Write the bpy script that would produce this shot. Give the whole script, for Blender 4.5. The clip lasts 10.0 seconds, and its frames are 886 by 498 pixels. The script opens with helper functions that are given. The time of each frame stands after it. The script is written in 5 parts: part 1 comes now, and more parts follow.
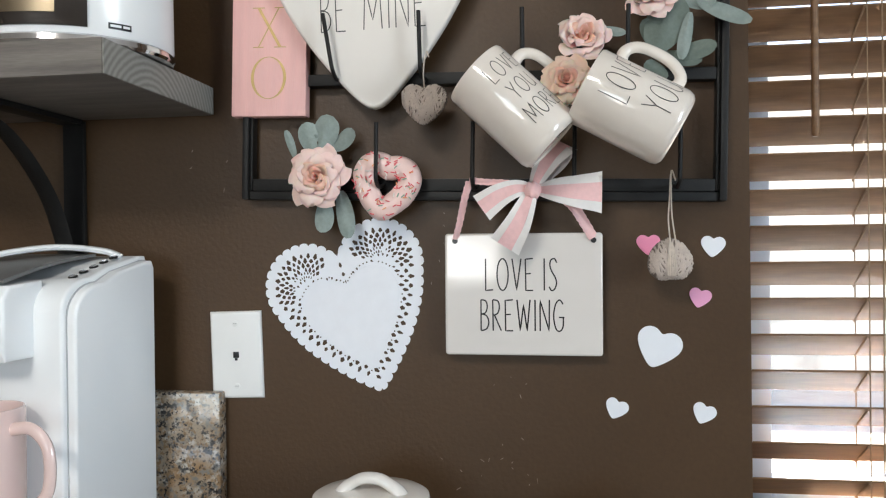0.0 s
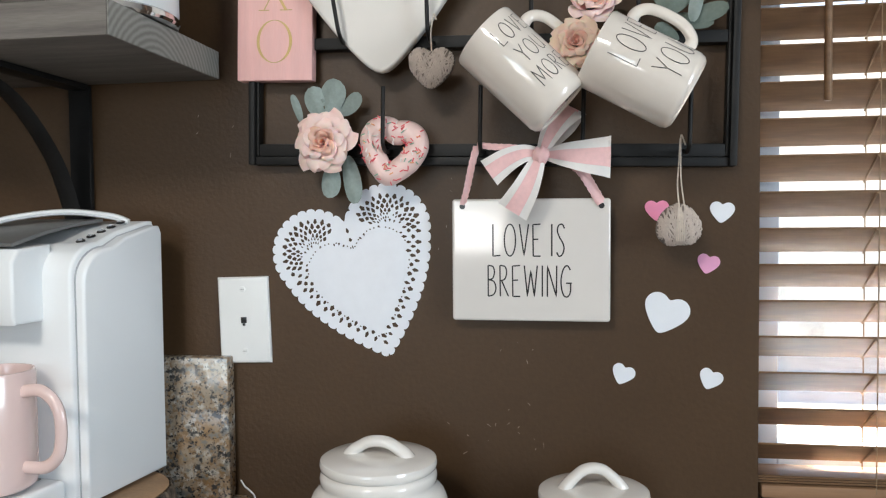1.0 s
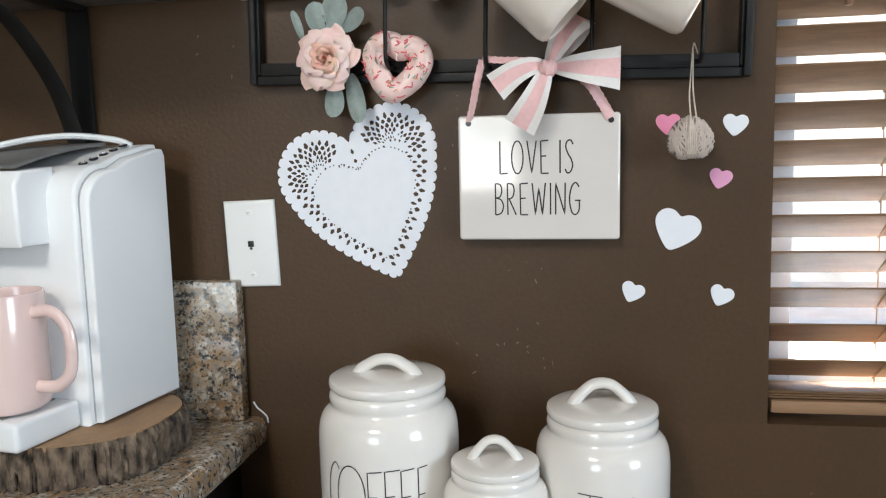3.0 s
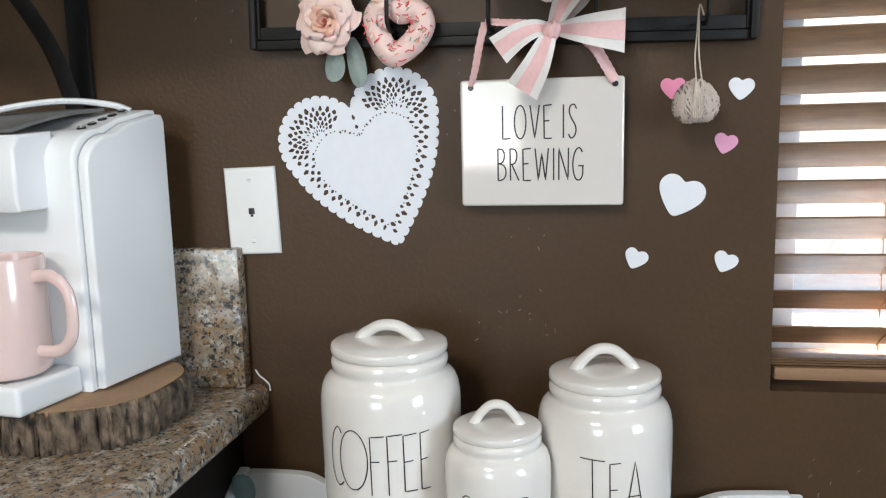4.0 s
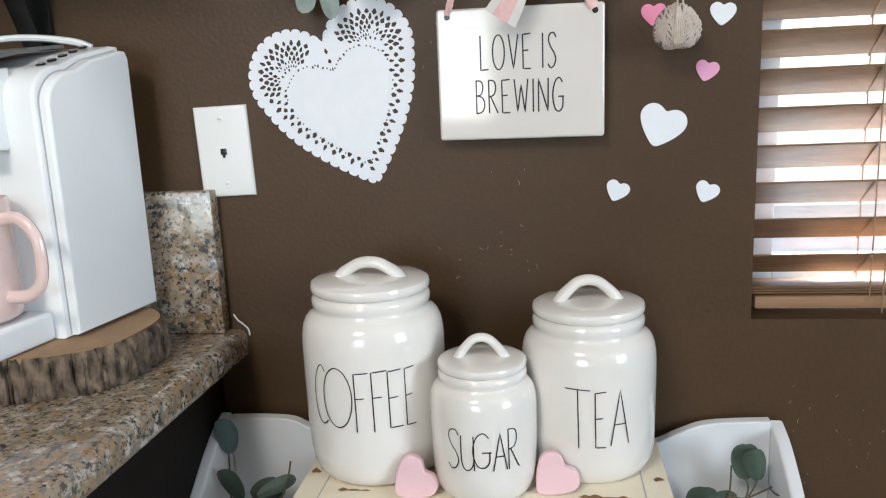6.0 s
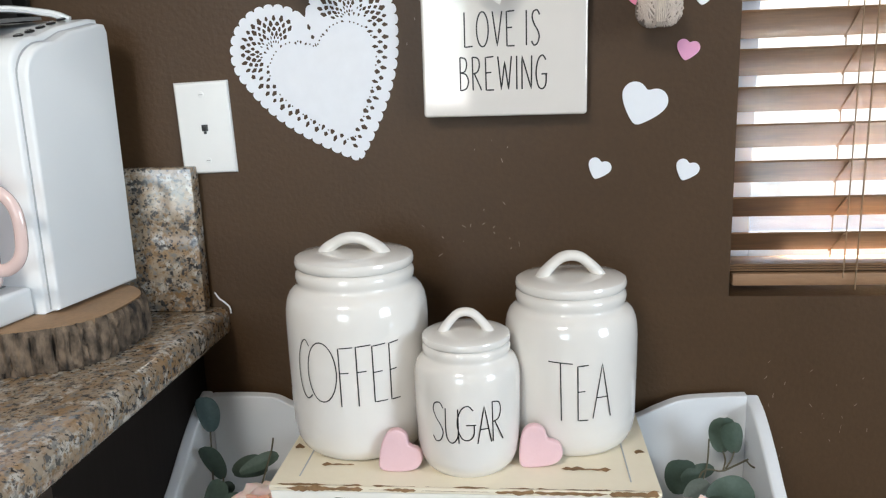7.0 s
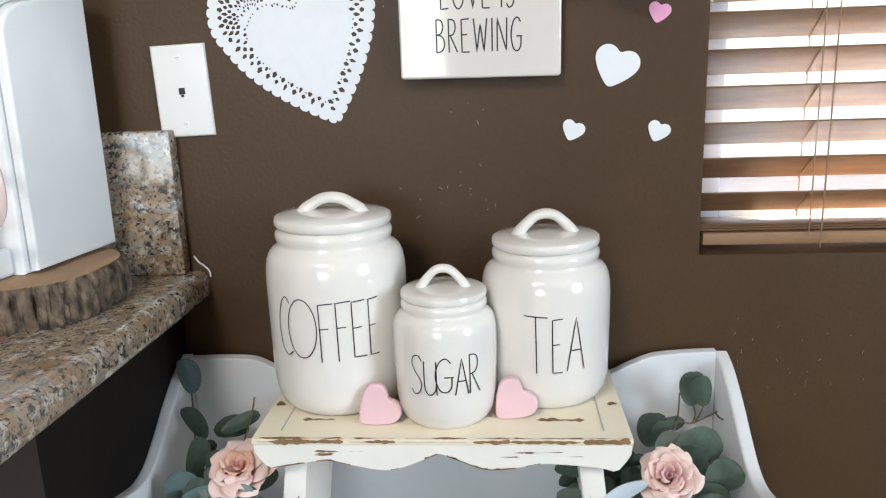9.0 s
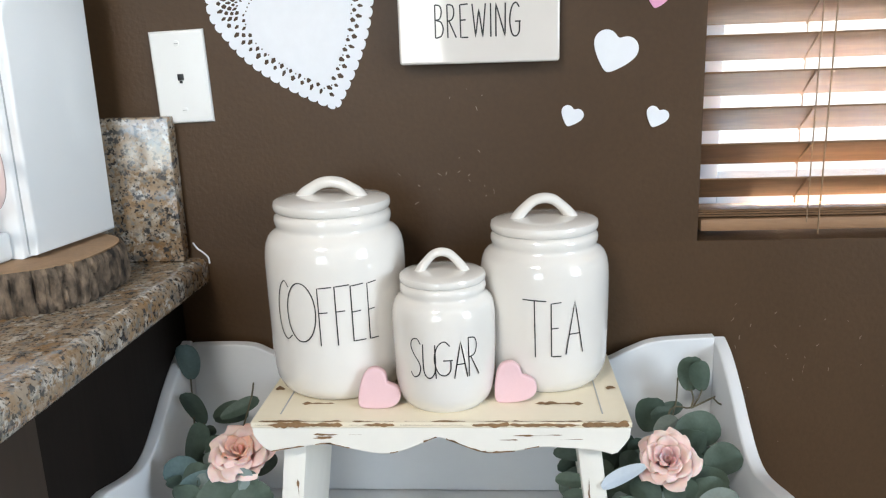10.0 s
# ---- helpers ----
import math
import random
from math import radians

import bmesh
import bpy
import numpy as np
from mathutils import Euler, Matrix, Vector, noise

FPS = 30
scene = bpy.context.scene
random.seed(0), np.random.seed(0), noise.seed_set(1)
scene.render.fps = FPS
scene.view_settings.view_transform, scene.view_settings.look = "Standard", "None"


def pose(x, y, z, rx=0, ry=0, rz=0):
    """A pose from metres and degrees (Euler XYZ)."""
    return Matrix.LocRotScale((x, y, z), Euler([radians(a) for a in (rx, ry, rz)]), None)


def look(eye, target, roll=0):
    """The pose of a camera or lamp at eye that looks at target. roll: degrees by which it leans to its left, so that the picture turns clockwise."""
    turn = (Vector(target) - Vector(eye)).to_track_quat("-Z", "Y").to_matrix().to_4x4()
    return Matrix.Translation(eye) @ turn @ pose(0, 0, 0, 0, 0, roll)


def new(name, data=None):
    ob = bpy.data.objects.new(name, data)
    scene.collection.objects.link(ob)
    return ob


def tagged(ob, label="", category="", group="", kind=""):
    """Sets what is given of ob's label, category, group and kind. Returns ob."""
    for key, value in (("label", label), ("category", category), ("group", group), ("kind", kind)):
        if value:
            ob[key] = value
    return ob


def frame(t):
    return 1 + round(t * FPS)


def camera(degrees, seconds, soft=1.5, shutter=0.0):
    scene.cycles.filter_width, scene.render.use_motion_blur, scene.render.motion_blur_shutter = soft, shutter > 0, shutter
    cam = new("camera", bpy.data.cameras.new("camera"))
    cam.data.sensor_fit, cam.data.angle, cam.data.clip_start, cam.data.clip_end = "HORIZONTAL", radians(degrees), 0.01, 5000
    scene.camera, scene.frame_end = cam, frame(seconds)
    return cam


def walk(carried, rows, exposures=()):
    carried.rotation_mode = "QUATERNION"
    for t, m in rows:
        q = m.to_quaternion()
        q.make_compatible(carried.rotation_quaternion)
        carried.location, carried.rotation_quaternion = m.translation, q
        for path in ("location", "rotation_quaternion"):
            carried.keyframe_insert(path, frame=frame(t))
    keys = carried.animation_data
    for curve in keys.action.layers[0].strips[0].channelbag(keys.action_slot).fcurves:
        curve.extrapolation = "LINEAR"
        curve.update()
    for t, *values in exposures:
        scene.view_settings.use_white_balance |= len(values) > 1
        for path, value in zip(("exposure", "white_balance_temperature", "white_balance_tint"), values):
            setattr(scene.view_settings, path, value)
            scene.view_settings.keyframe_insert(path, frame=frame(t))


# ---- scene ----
cam = camera(60.2, 10.0, soft=1.2)
PATH = [
    (0, (0.132, 0.037, 1.277), (-0.149, 2.017, 1.268), -0.7),
    (0.5, (0.126, 0.038, 1.271), (-0.153, 2.018, 1.229), -0.6),
    (1, (0.13, 0.039, 1.268), (-0.167, 2.016, 1.188), -0.6),
    (1.5, (0.135, 0.042, 1.262), (-0.179, 2.013, 1.143), -0.8),
    (2, (0.138, 0.045, 1.253), (-0.189, 2.011, 1.089), -0.9),
    (2.5, (0.138, 0.048, 1.246), (-0.195, 2.01, 1.047), -1.4),
    (4, (0.136, 0.054, 1.223), (-0.204, 2.004, 0.939), -1.5),
    (4.5, (0.136, 0.058, 1.215), (-0.201, 2.004, 0.901), -1.7),
    (5, (0.137, 0.061, 1.206), (-0.191, 2.003, 0.856), -1.9),
    (5.5, (0.133, 0.065, 1.202), (-0.174, 2.005, 0.824), -2.4),
    (7, (0.116, 0.056, 1.181), (-0.092, 1.999, 0.758), -2.0),
    (7.5, (0.113, 0.05, 1.175), (-0.072, 1.992, 0.738), -1.9),
    (8, (0.112, 0.046, 1.168), (-0.051, 1.988, 0.717), -1.9),
    (8.5, (0.113, 0.042, 1.164), (-0.044, 1.981, 0.699), -2.0),
    (9, (0.118, 0.035, 1.159), (-0.034, 1.973, 0.688), -2.0),
    (9.5, (0.119, 0.031, 1.153), (-0.029, 1.97, 0.684), -2.0),
    (10, (0.117, 0.03, 1.145), (-0.03, 1.966, 0.668), -2.0),
]
walk(cam, [(t, look(eye, target, roll)) for t, eye, target, roll in PATH],
     exposures=[(0, 3.72), (2.5, 3.77), (4.5, 3.87), (5.5, 3.90), (7.5, 3.9), (9, 4.02), (10, 4.06)])

# ---- world, sun, large lights ----
world = bpy.data.worlds.new("sky")
scene.world = world
world.use_nodes = True
wn = world.node_tree.nodes
sky = wn.new("ShaderNodeTexSky")
sky.sky_type, sky.sun_disc = "NISHITA", False
sky.sun_elevation, sky.sun_rotation = radians(50), radians(-22)
world.node_tree.links.new(sky.outputs["Color"], wn["Background"].inputs["Color"])
wn["Background"].inputs["Strength"].default_value = 0.05


def lamp(name, kind, m, energy, colour, **kw):
    data = bpy.data.lights.new(name, kind)
    data.energy, data.color = energy, colour
    for key, value in kw.items():
        if key == "size":
            data.size = value
        elif key == "size_y":
            data.shape, data.size_y = "RECTANGLE", value
        elif key == "angle":
            data.angle = value
    ob = new(name, data)
    ob.matrix_world = m
    return ob


lamp("sun", "SUN", look((-1.6, 4.0, 5.0), (0, 0, 0)), 3.2, (1.0, 0.95, 0.88), angle=radians(0.6))
# daylight through the window behind the camera and the side window
lamp("rear_window_daylight", "AREA", look((-0.88, -3.58, 1.48), (-0.88, 0, 1.48)), 1.6, (0.78, 0.89, 1.0), size=1.2, size_y=1.2)
lamp("side_window_daylight", "AREA", look((2.52, -0.9, 1.55), (0, -0.9, 1.45)), 3.9, (0.76, 0.88, 1.0), size=1.0, size_y=1.1)
# the warm ceiling light of the room
lamp("ceiling_light", "AREA", look((-0.5, -1.0, 2.40), (-0.4, -0.8, 0)), 2.3, (1.0, 0.955, 0.89), size=0.5, size_y=0.5)


# ---- materials ----
def mat(name, base, rough=0.5, metal=0.0, var=0.15, scale=30.0, fine=400.0, bump=0.05, coat=0.0, second=None, amount=1.0, stretch=(1, 1, 1), sheen=0.0, sss=0.0, rvar=0.08):
    m = bpy.data.materials.new(name)
    m.use_nodes = True
    nt = m.node_tree
    n, l = nt.nodes, nt.links
    b = n["Principled BSDF"]
    tc = n.new("ShaderNodeTexCoord")
    mp = n.new("ShaderNodeMapping")
    mp.inputs["Scale"].default_value = stretch
    l.new(tc.outputs["Object"], mp.inputs["Vector"])
    a = n.new("ShaderNodeTexNoise")
    a.inputs["Scale"].default_value, a.inputs["Detail"].default_value = scale, 5
    f = n.new("ShaderNodeTexNoise")
    f.inputs["Scale"].default_value, f.inputs["Detail"].default_value = fine, 3
    for t in (a, f):
        l.new(mp.outputs["Vector"], t.inputs["Vector"])
    ramp = n.new("ShaderNodeValToRGB")
    lo = [c * (1 - var) for c in base]
    hi = second if second else [min(1, c * (1 + var)) for c in base]
    ramp.color_ramp.elements[0].color, ramp.color_ramp.elements[1].color = (*lo, 1), (*hi, 1)
    ramp.color_ramp.elements[0].position, ramp.color_ramp.elements[1].position = 0.5 - 0.35 * amount, 0.5 + 0.35 * amount
    l.new(a.outputs["Fac"], ramp.inputs["Fac"])
    mx = n.new("ShaderNodeMix")
    mx.data_type, mx.blend_type = "RGBA", "OVERLAY"
    mx.inputs["Factor"].default_value = 0.35 * min(1, var * 3)
    l.new(ramp.outputs["Color"], mx.inputs["A"])
    l.new(f.outputs["Color"], mx.inputs["B"])
    hue = n.new("ShaderNodeHueSaturation")
    info = n.new("ShaderNodeObjectInfo")
    rng = n.new("ShaderNodeMapRange")
    rng.inputs["To Min"].default_value, rng.inputs["To Max"].default_value = 1 - var * 0.4, 1 + var * 0.4
    l.new(info.outputs["Random"], rng.inputs["Value"])
    l.new(rng.outputs["Result"], hue.inputs["Value"])
    bw = n.new("ShaderNodeRGBToBW")
    l.new(f.outputs["Color"], bw.inputs["Color"])
    l.new(bw.outputs["Val"], mx.inputs["B"])
    l.new(mx.outputs["Result"], hue.inputs["Color"])
    l.new(hue.outputs["Color"], b.inputs["Base Color"])
    rr = n.new("ShaderNodeMapRange")
    rr.inputs["To Min"].default_value, rr.inputs["To Max"].default_value = max(0.02, rough - rvar), min(1, rough + rvar)
    l.new(a.outputs["Fac"], rr.inputs["Value"])
    l.new(rr.outputs["Result"], b.inputs["Roughness"])
    b.inputs["Metallic"].default_value = metal
    b.inputs["Coat Weight"].default_value = coat
    b.inputs["Coat Roughness"].default_value = 0.06
    b.inputs["Sheen Weight"].default_value = sheen
    if sss:
        b.inputs["Subsurface Weight"].default_value, b.inputs["Subsurface Scale"].default_value = sss, 0.004
    if bump:
        bp = n.new("ShaderNodeBump")
        bp.inputs["Strength"].default_value, bp.inputs["Distance"].default_value = bump, 0.002
        l.new(f.outputs["Fac"], bp.inputs["Height"])
        l.new(bp.outputs["Normal"], b.inputs["Normal"])
    return m


M_WALL = mat("brown_wall_paint", (0.0680, 0.0365, 0.0158), 0.46, var=0.16, scale=4, fine=170, bump=0.25, rvar=0.06)
M_WALL.node_tree.nodes["Principled BSDF"].inputs["Specular IOR Level"].default_value = 0.38
M_DARK = mat("dark_cabinet_wood", (0.009, 0.0065, 0.005), 0.7, var=0.3, scale=8, fine=120, bump=0.1, stretch=(1, 1, 0.1))
M_DARK.node_tree.nodes["Principled BSDF"].inputs["Specular IOR Level"].default_value = 0.15
M_ENDSTRIP = mat("brown_cabinet_wood", (0.030, 0.019, 0.012), 0.6, var=0.35, scale=8, fine=120, bump=0.1, stretch=(1, 1, 0.1))
M_CEIL = mat("ceiling_paint", (0.55, 0.53, 0.50), 0.8, scale=5)
M_FLOOR = mat("floor_boards", (0.20, 0.17, 0.14), 0.45, var=0.25, scale=6, stretch=(1, 8, 1))
M_ROOM = mat("room_wall_paint", (0.20, 0.18, 0.165), 0.6, scale=4)
M_CERAMIC = mat("cream_glazed_ceramic", (0.79, 0.755, 0.705), 0.10, var=0.03, scale=18, fine=90, bump=0.02, coat=0.5, rvar=0.04)
M_SIGN = mat("ivory_glazed_ceramic", (0.74, 0.70, 0.655), 0.08, var=0.03, scale=14, fine=60, bump=0.025, coat=0.6, rvar=0.03)
M_MUG = mat("beige_glazed_stoneware", (0.75, 0.69, 0.62), 0.12, var=0.05, scale=20, fine=80, bump=0.02, coat=0.5, rvar=0.04)
M_INK = mat("black_ink", (0.012, 0.011, 0.011), 0.3, var=0.1, bump=0)
M_WHITEPLASTIC = mat("white_plastic", (0.84, 0.86, 0.865), 0.20, var=0.008, scale=10, fine=300, bump=0.02, rvar=0.02)
M_PLATE = mat("white_cover_plate", (0.82, 0.82, 0.80), 0.30, var=0.02, bump=0.01)
M_SEAM = mat("shaded_white_plastic", (0.42, 0.43, 0.44), 0.5, var=0.02, bump=0)
M_GREYPLASTIC = mat("grey_plastic", (0.16, 0.16, 0.155), 0.35, var=0.08, bump=0.03)
M_BLACK = mat("black_metal", (0.007, 0.007, 0.0072), 0.5, var=0.3, scale=40, bump=0.12, second=(0.014, 0.013, 0.012))
M_BLACK.node_tree.nodes["Principled BSDF"].inputs["Specular IOR Level"].default_value = 0.3
M_CHROME = mat("chrome", (0.75, 0.75, 0.76), 0.08, metal=1.0, var=0.03, bump=0)
M_REFLECTION = mat("gold_reflection", (0.50, 0.40, 0.27), 0.18, metal=1.0, var=0.15, scale=8, bump=0)
M_GLASSDARK = mat("smoked_glass", (0.02, 0.014, 0.01), 0.04, var=0.2, bump=0, coat=1.0)
M_PINKMUG = mat("pale_pink_glaze", (0.79, 0.60, 0.56), 0.22, var=0.04, scale=15, bump=0.02, coat=0.4)
M_PAPER = mat("white_paper", (0.82, 0.84, 0.88), 0.75, var=0.03, scale=60, fine=700, bump=0.06)
M_PAPERPINK = mat("pink_paper", (0.82, 0.27, 0.42), 0.7, var=0.06, scale=60, fine=700, bump=0.06)
M_PAPERLILAC = mat("orchid_paper", (0.78, 0.36, 0.55), 0.7, var=0.06, scale=60, fine=700, bump=0.06)
M_PINKWOOD = mat("pink_painted_wood", (0.80, 0.47, 0.44), 0.55, var=0.10, scale=14, fine=120, bump=0.12, stretch=(6, 6, 0.6))
M_GOLD = mat("gold_paint", (0.46, 0.32, 0.12), 0.4, metal=0.4, var=0.15, scale=80, bump=0.05)
M_HEARTPINK = mat("matte_pink_paint", (0.77, 0.515, 0.54), 0.55, var=0.04, scale=40, bump=0.06)
M_DONUT = mat("pink_icing", (0.87, 0.63, 0.58), 0.35, var=0.06, scale=60, fine=200, bump=0.15)
M_YARNCORE = mat("shaded_yarn", (0.22, 0.18, 0.155), 0.95, var=0.2, scale=120, fine=900, bump=0.3)
M_YARN = mat("taupe_yarn", (0.52, 0.44, 0.385), 0.9, var=0.2, scale=120, fine=900, bump=0.3, sheen=0.3)
M_TWINE = mat("cream_twine", (0.62, 0.54, 0.46), 0.9, var=0.15, scale=200, fine=900, bump=0.3)
M_PETAL = mat("blush_petal", (0.94, 0.57, 0.51), 0.6, var=0.08, scale=50, fine=300, bump=0.08, second=(0.95, 0.69, 0.64), sss=0.25)
M_PETALPEACH = mat("peach_petal", (0.93, 0.56, 0.43), 0.6, var=0.08, scale=50, fine=300, bump=0.08, second=(0.92, 0.62, 0.50), sss=0.35)
M_PETALPINK = mat("pink_petal", (0.88, 0.48, 0.46), 0.6, var=0.08, scale=50, fine=300, bump=0.08, second=(0.92, 0.64, 0.62), sss=0.35)
M_PETALIN = mat("coral_petal", (0.90, 0.40, 0.30), 0.6, var=0.10, scale=50, fine=300, bump=0.08, second=(0.92, 0.55, 0.45), sss=0.35)
M_LEAF = mat("dusty_green_leaf", (0.048, 0.076, 0.050), 0.55, var=0.25, scale=30, fine=250, bump=0.15, second=(0.105, 0.145, 0.11))
M_LEAFPALE = mat("pale_sage_leaf", (0.20, 0.26, 0.23), 0.65, var=0.2, scale=40, fine=250, bump=0.15, second=(0.34, 0.40, 0.38))
M_LEAFMID = mat("grey_green_leaf", (0.095, 0.13, 0.105), 0.6, var=0.2, scale=40, fine=250, bump=0.15, second=(0.18, 0.225, 0.19))
M_LEAFTEAL = mat("teal_leaf", (0.10, 0.17, 0.165), 0.6, var=0.2, scale=40, fine=250, bump=0.15, second=(0.19, 0.27, 0.27))
M_LEAFWHITE = mat("pale_blue_leaf", (0.50, 0.56, 0.62), 0.6, var=0.1, scale=40, fine=250, bump=0.1)
M_STEM = mat("brown_stem", (0.10, 0.085, 0.05), 0.7, var=0.2)
M_RIBBONW = mat("white_ribbon", (0.80, 0.77, 0.74), 0.7, var=0.04, scale=200, fine=900, bump=0.2, sheen=0.2)
M_RIBBONP = mat("pink_ribbon", (0.83, 0.52, 0.51), 0.6, var=0.08, scale=200, fine=900, bump=0.2, sheen=0.3)
M_SHELF = mat("grey_stained_wood", (0.095, 0.082, 0.070), 0.65, var=0.35, scale=9, fine=90, bump=0.25, stretch=(0.6, 6, 8), second=(0.20, 0.18, 0.16))
# stool cream: yellower on the seat, paler on the apron and legs
M_CREAMPAINT = mat("seat_cream_tone", (0.80, 0.72, 0.56), 0.6, var=0.06, scale=16, fine=120, bump=0.15)
M_CREAMFRONT = mat("front_cream_tone", (0.80, 0.77, 0.70), 0.6, var=0.06, scale=16, fine=120, bump=0.15)
M_BAREWOOD = mat("bare_wood", (0.24, 0.135, 0.06), 0.75, var=0.35, scale=60, fine=250, bump=0.3)
M_TRAY = mat("white_painted_wood", (0.76, 0.77, 0.78), 0.38, var=0.04, scale=12, fine=120, bump=0.06)
M_SLAT = mat("walnut_blind_wood", (0.135, 0.068, 0.031), 0.46, var=0.3, scale=10, fine=60, bump=0.08, stretch=(0.8, 8, 8), second=(0.25, 0.14, 0.07))
M_SLAT.node_tree.nodes["Principled BSDF"].inputs["Specular IOR Level"].default_value = 0.4
# slat wood made lighter: room light on the rail is in the colour
M_RAIL = mat("lit_walnut_wood", (0.32, 0.18, 0.095), 0.5, var=0.2, scale=10, fine=60, bump=0.08, stretch=(0.8, 8, 8))
M_CORD = mat("tan_cord", (0.26, 0.17, 0.10), 0.8, var=0.15, scale=200, bump=0.1)
# white vinyl with the blue of the sky light put into its colour
M_VINYL = mat("sky_tinted_vinyl", (0.66, 0.77, 0.91), 0.4, var=0.02, bump=0.01)
M_BACKDROP = mat("glowing_backdrop", (0.66, 0.62, 0.54), 0.85, var=0.35, scale=2.2, fine=14, bump=0.3)
M_GROUND = mat("pale_gravel", (0.56, 0.51, 0.44), 0.9, var=0.2, scale=4, fine=60, bump=0.3)
def end_grain():
    """Growth rings on a sawn end."""
    m = mat("end_grain", (0.19, 0.185, 0.165), 0.7, var=0.15, scale=30, fine=200, bump=0.15)
    n, l = m.node_tree.nodes, m.node_tree.links
    b = n["Principled BSDF"]
    old = b.inputs["Base Color"].links[0].from_socket
    mp = n.new("ShaderNodeMapping")
    mp.inputs["Location"].default_value = (0, -0.84, -1.40)
    l.new(n["Texture Coordinate"].outputs["Object"], mp.inputs["Vector"])
    w = n.new("ShaderNodeTexWave")
    w.wave_type, w.rings_direction = "RINGS", "X"
    w.inputs["Scale"].default_value, w.inputs["Distortion"].default_value, w.inputs["Detail Scale"].default_value = 42, 1.2, 3
    l.new(mp.outputs["Vector"], w.inputs["Vector"])
    x = n.new("ShaderNodeMix")
    x.data_type = "RGBA"
    l.new(w.outputs["Fac"], x.inputs["Factor"])
    l.new(old, x.inputs["A"])
    x.inputs["B"].default_value = (0.29, 0.285, 0.26, 1)
    l.new(x.outputs["Result"], b.inputs["Base Color"])
    return m


M_ENDGRAIN = end_grain()
M_SILL = mat("pale_stucco", (0.80, 0.76, 0.70), 0.8, var=0.06, scale=12, fine=90, bump=0.2)
M_BARK = mat("bark", (0.03, 0.021, 0.015), 0.85, var=0.5, scale=95, fine=330, bump=1.0, amount=0.55, stretch=(1, 1, 0.5), second=(0.26, 0.185, 0.125))
M_SLICE = mat("cut_wood", (0.30, 0.185, 0.10), 0.7, var=0.25, scale=30, fine=200, bump=0.2)


def granite():
    m = mat("polished_granite", (0.335, 0.27, 0.20), 0.14, var=0.2, scale=22, fine=300, bump=0.0, coat=0.3)
    nt = m.node_tree
    n, l = nt.nodes, nt.links
    b = n["Principled BSDF"]
    old = b.inputs["Base Color"].links[0].from_socket
    tc = n["Texture Coordinate"]
    prev = old
    for scale, pos, width, colour, kind in ((21, 0.54, 0.10, (0.30, 0.18, 0.085), 0), (52, 0.56, 0.05, (0.50, 0.46, 0.40), 0), (85, 0.56, 0.05, (0.20, 0.19, 0.172), 0), (150, 0.57, 0.045, (0.24, 0.155, 0.085), 0), (95, 0.595, 0.035, (0.06, 0.059, 0.058), 0), (210, 0.60, 0.03, (0.03, 0.028, 0.027), 0)):
        t = n.new("ShaderNodeTexNoise")
        t.inputs["Scale"].default_value, t.inputs["Detail"].default_value, t.inputs["Roughness"].default_value = scale, 4, 0.6
        off = n.new("ShaderNodeVectorMath")
        off.inputs[1].default_value = (scale * 0.37, scale * 0.11, 1.7)
        l.new(tc.outputs["Object"], off.inputs[0])
        l.new(off.outputs["Vector"], t.inputs["Vector"])
        r = n.new("ShaderNodeMapRange")
        r.inputs["From Min"].default_value, r.inputs["From Max"].default_value = pos - width, pos + width
        l.new(t.outputs["Fac"], r.inputs["Value"])
        x = n.new("ShaderNodeMix")
        x.data_type = "RGBA"
        l.new(r.outputs["Result"], x.inputs["Factor"])
        l.new(prev, x.inputs["A"])
        x.inputs["B"].default_value = (*colour, 1)
        prev = x.outputs["Result"]
    l.new(prev, b.inputs["Base Color"])
    return m


M_GRANITE = granite()


def glass():
    m = bpy.data.materials.new("window_glass")
    m.use_nodes = True
    b = m.node_tree.nodes["Principled BSDF"]
    b.inputs["Transmission Weight"].default_value, b.inputs["Roughness"].default_value, b.inputs["IOR"].default_value = 1.0, 0.0, 1.45
    return m


M_GLASS = glass()
# the backdrop glows by itself, in place of a bright distance outside
glow = M_BACKDROP.node_tree.nodes["Principled BSDF"]
M_BACKDROP.node_tree.links.new(glow.inputs["Base Color"].links[0].from_socket, glow.inputs["Emission Color"])
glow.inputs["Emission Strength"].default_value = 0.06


# ---- mesh helpers ----
def mesh_of(name, bm, material, smooth=True):
    bmesh.ops.recalc_face_normals(bm, faces=bm.faces[:])
    me = bpy.data.meshes.new(name)
    bm.to_mesh(me)
    bm.free()
    me.materials.append(material)
    if smooth:
        me.polygons.foreach_set("use_smooth", [True] * len(me.polygons))
        me.set_sharp_from_angle(angle=radians(38))
    return me


def part(name, bm, material, parent, label="", m=None):
    """Links a bmesh as one mesh object under a thing or a part."""
    ob = new(name, mesh_of(name, bm, material) if isinstance(bm, bmesh.types.BMesh) else bm)
    ob.parent = parent
    if m is not None:
        ob.matrix_basis = m
    return tagged(ob, label)


def thing(name, m, label, category, group="", kind=""):
    ob = new(name)
    ob.empty_display_size = 0.02
    ob.matrix_basis = m
    return tagged(ob, label, category, group, kind)


def solo(name, bm, material, m, label, category, group="", kind=""):
    ob = new(name, mesh_of(name, bm, material))
    ob.matrix_basis = m
    return tagged(ob, label, category, group, kind)


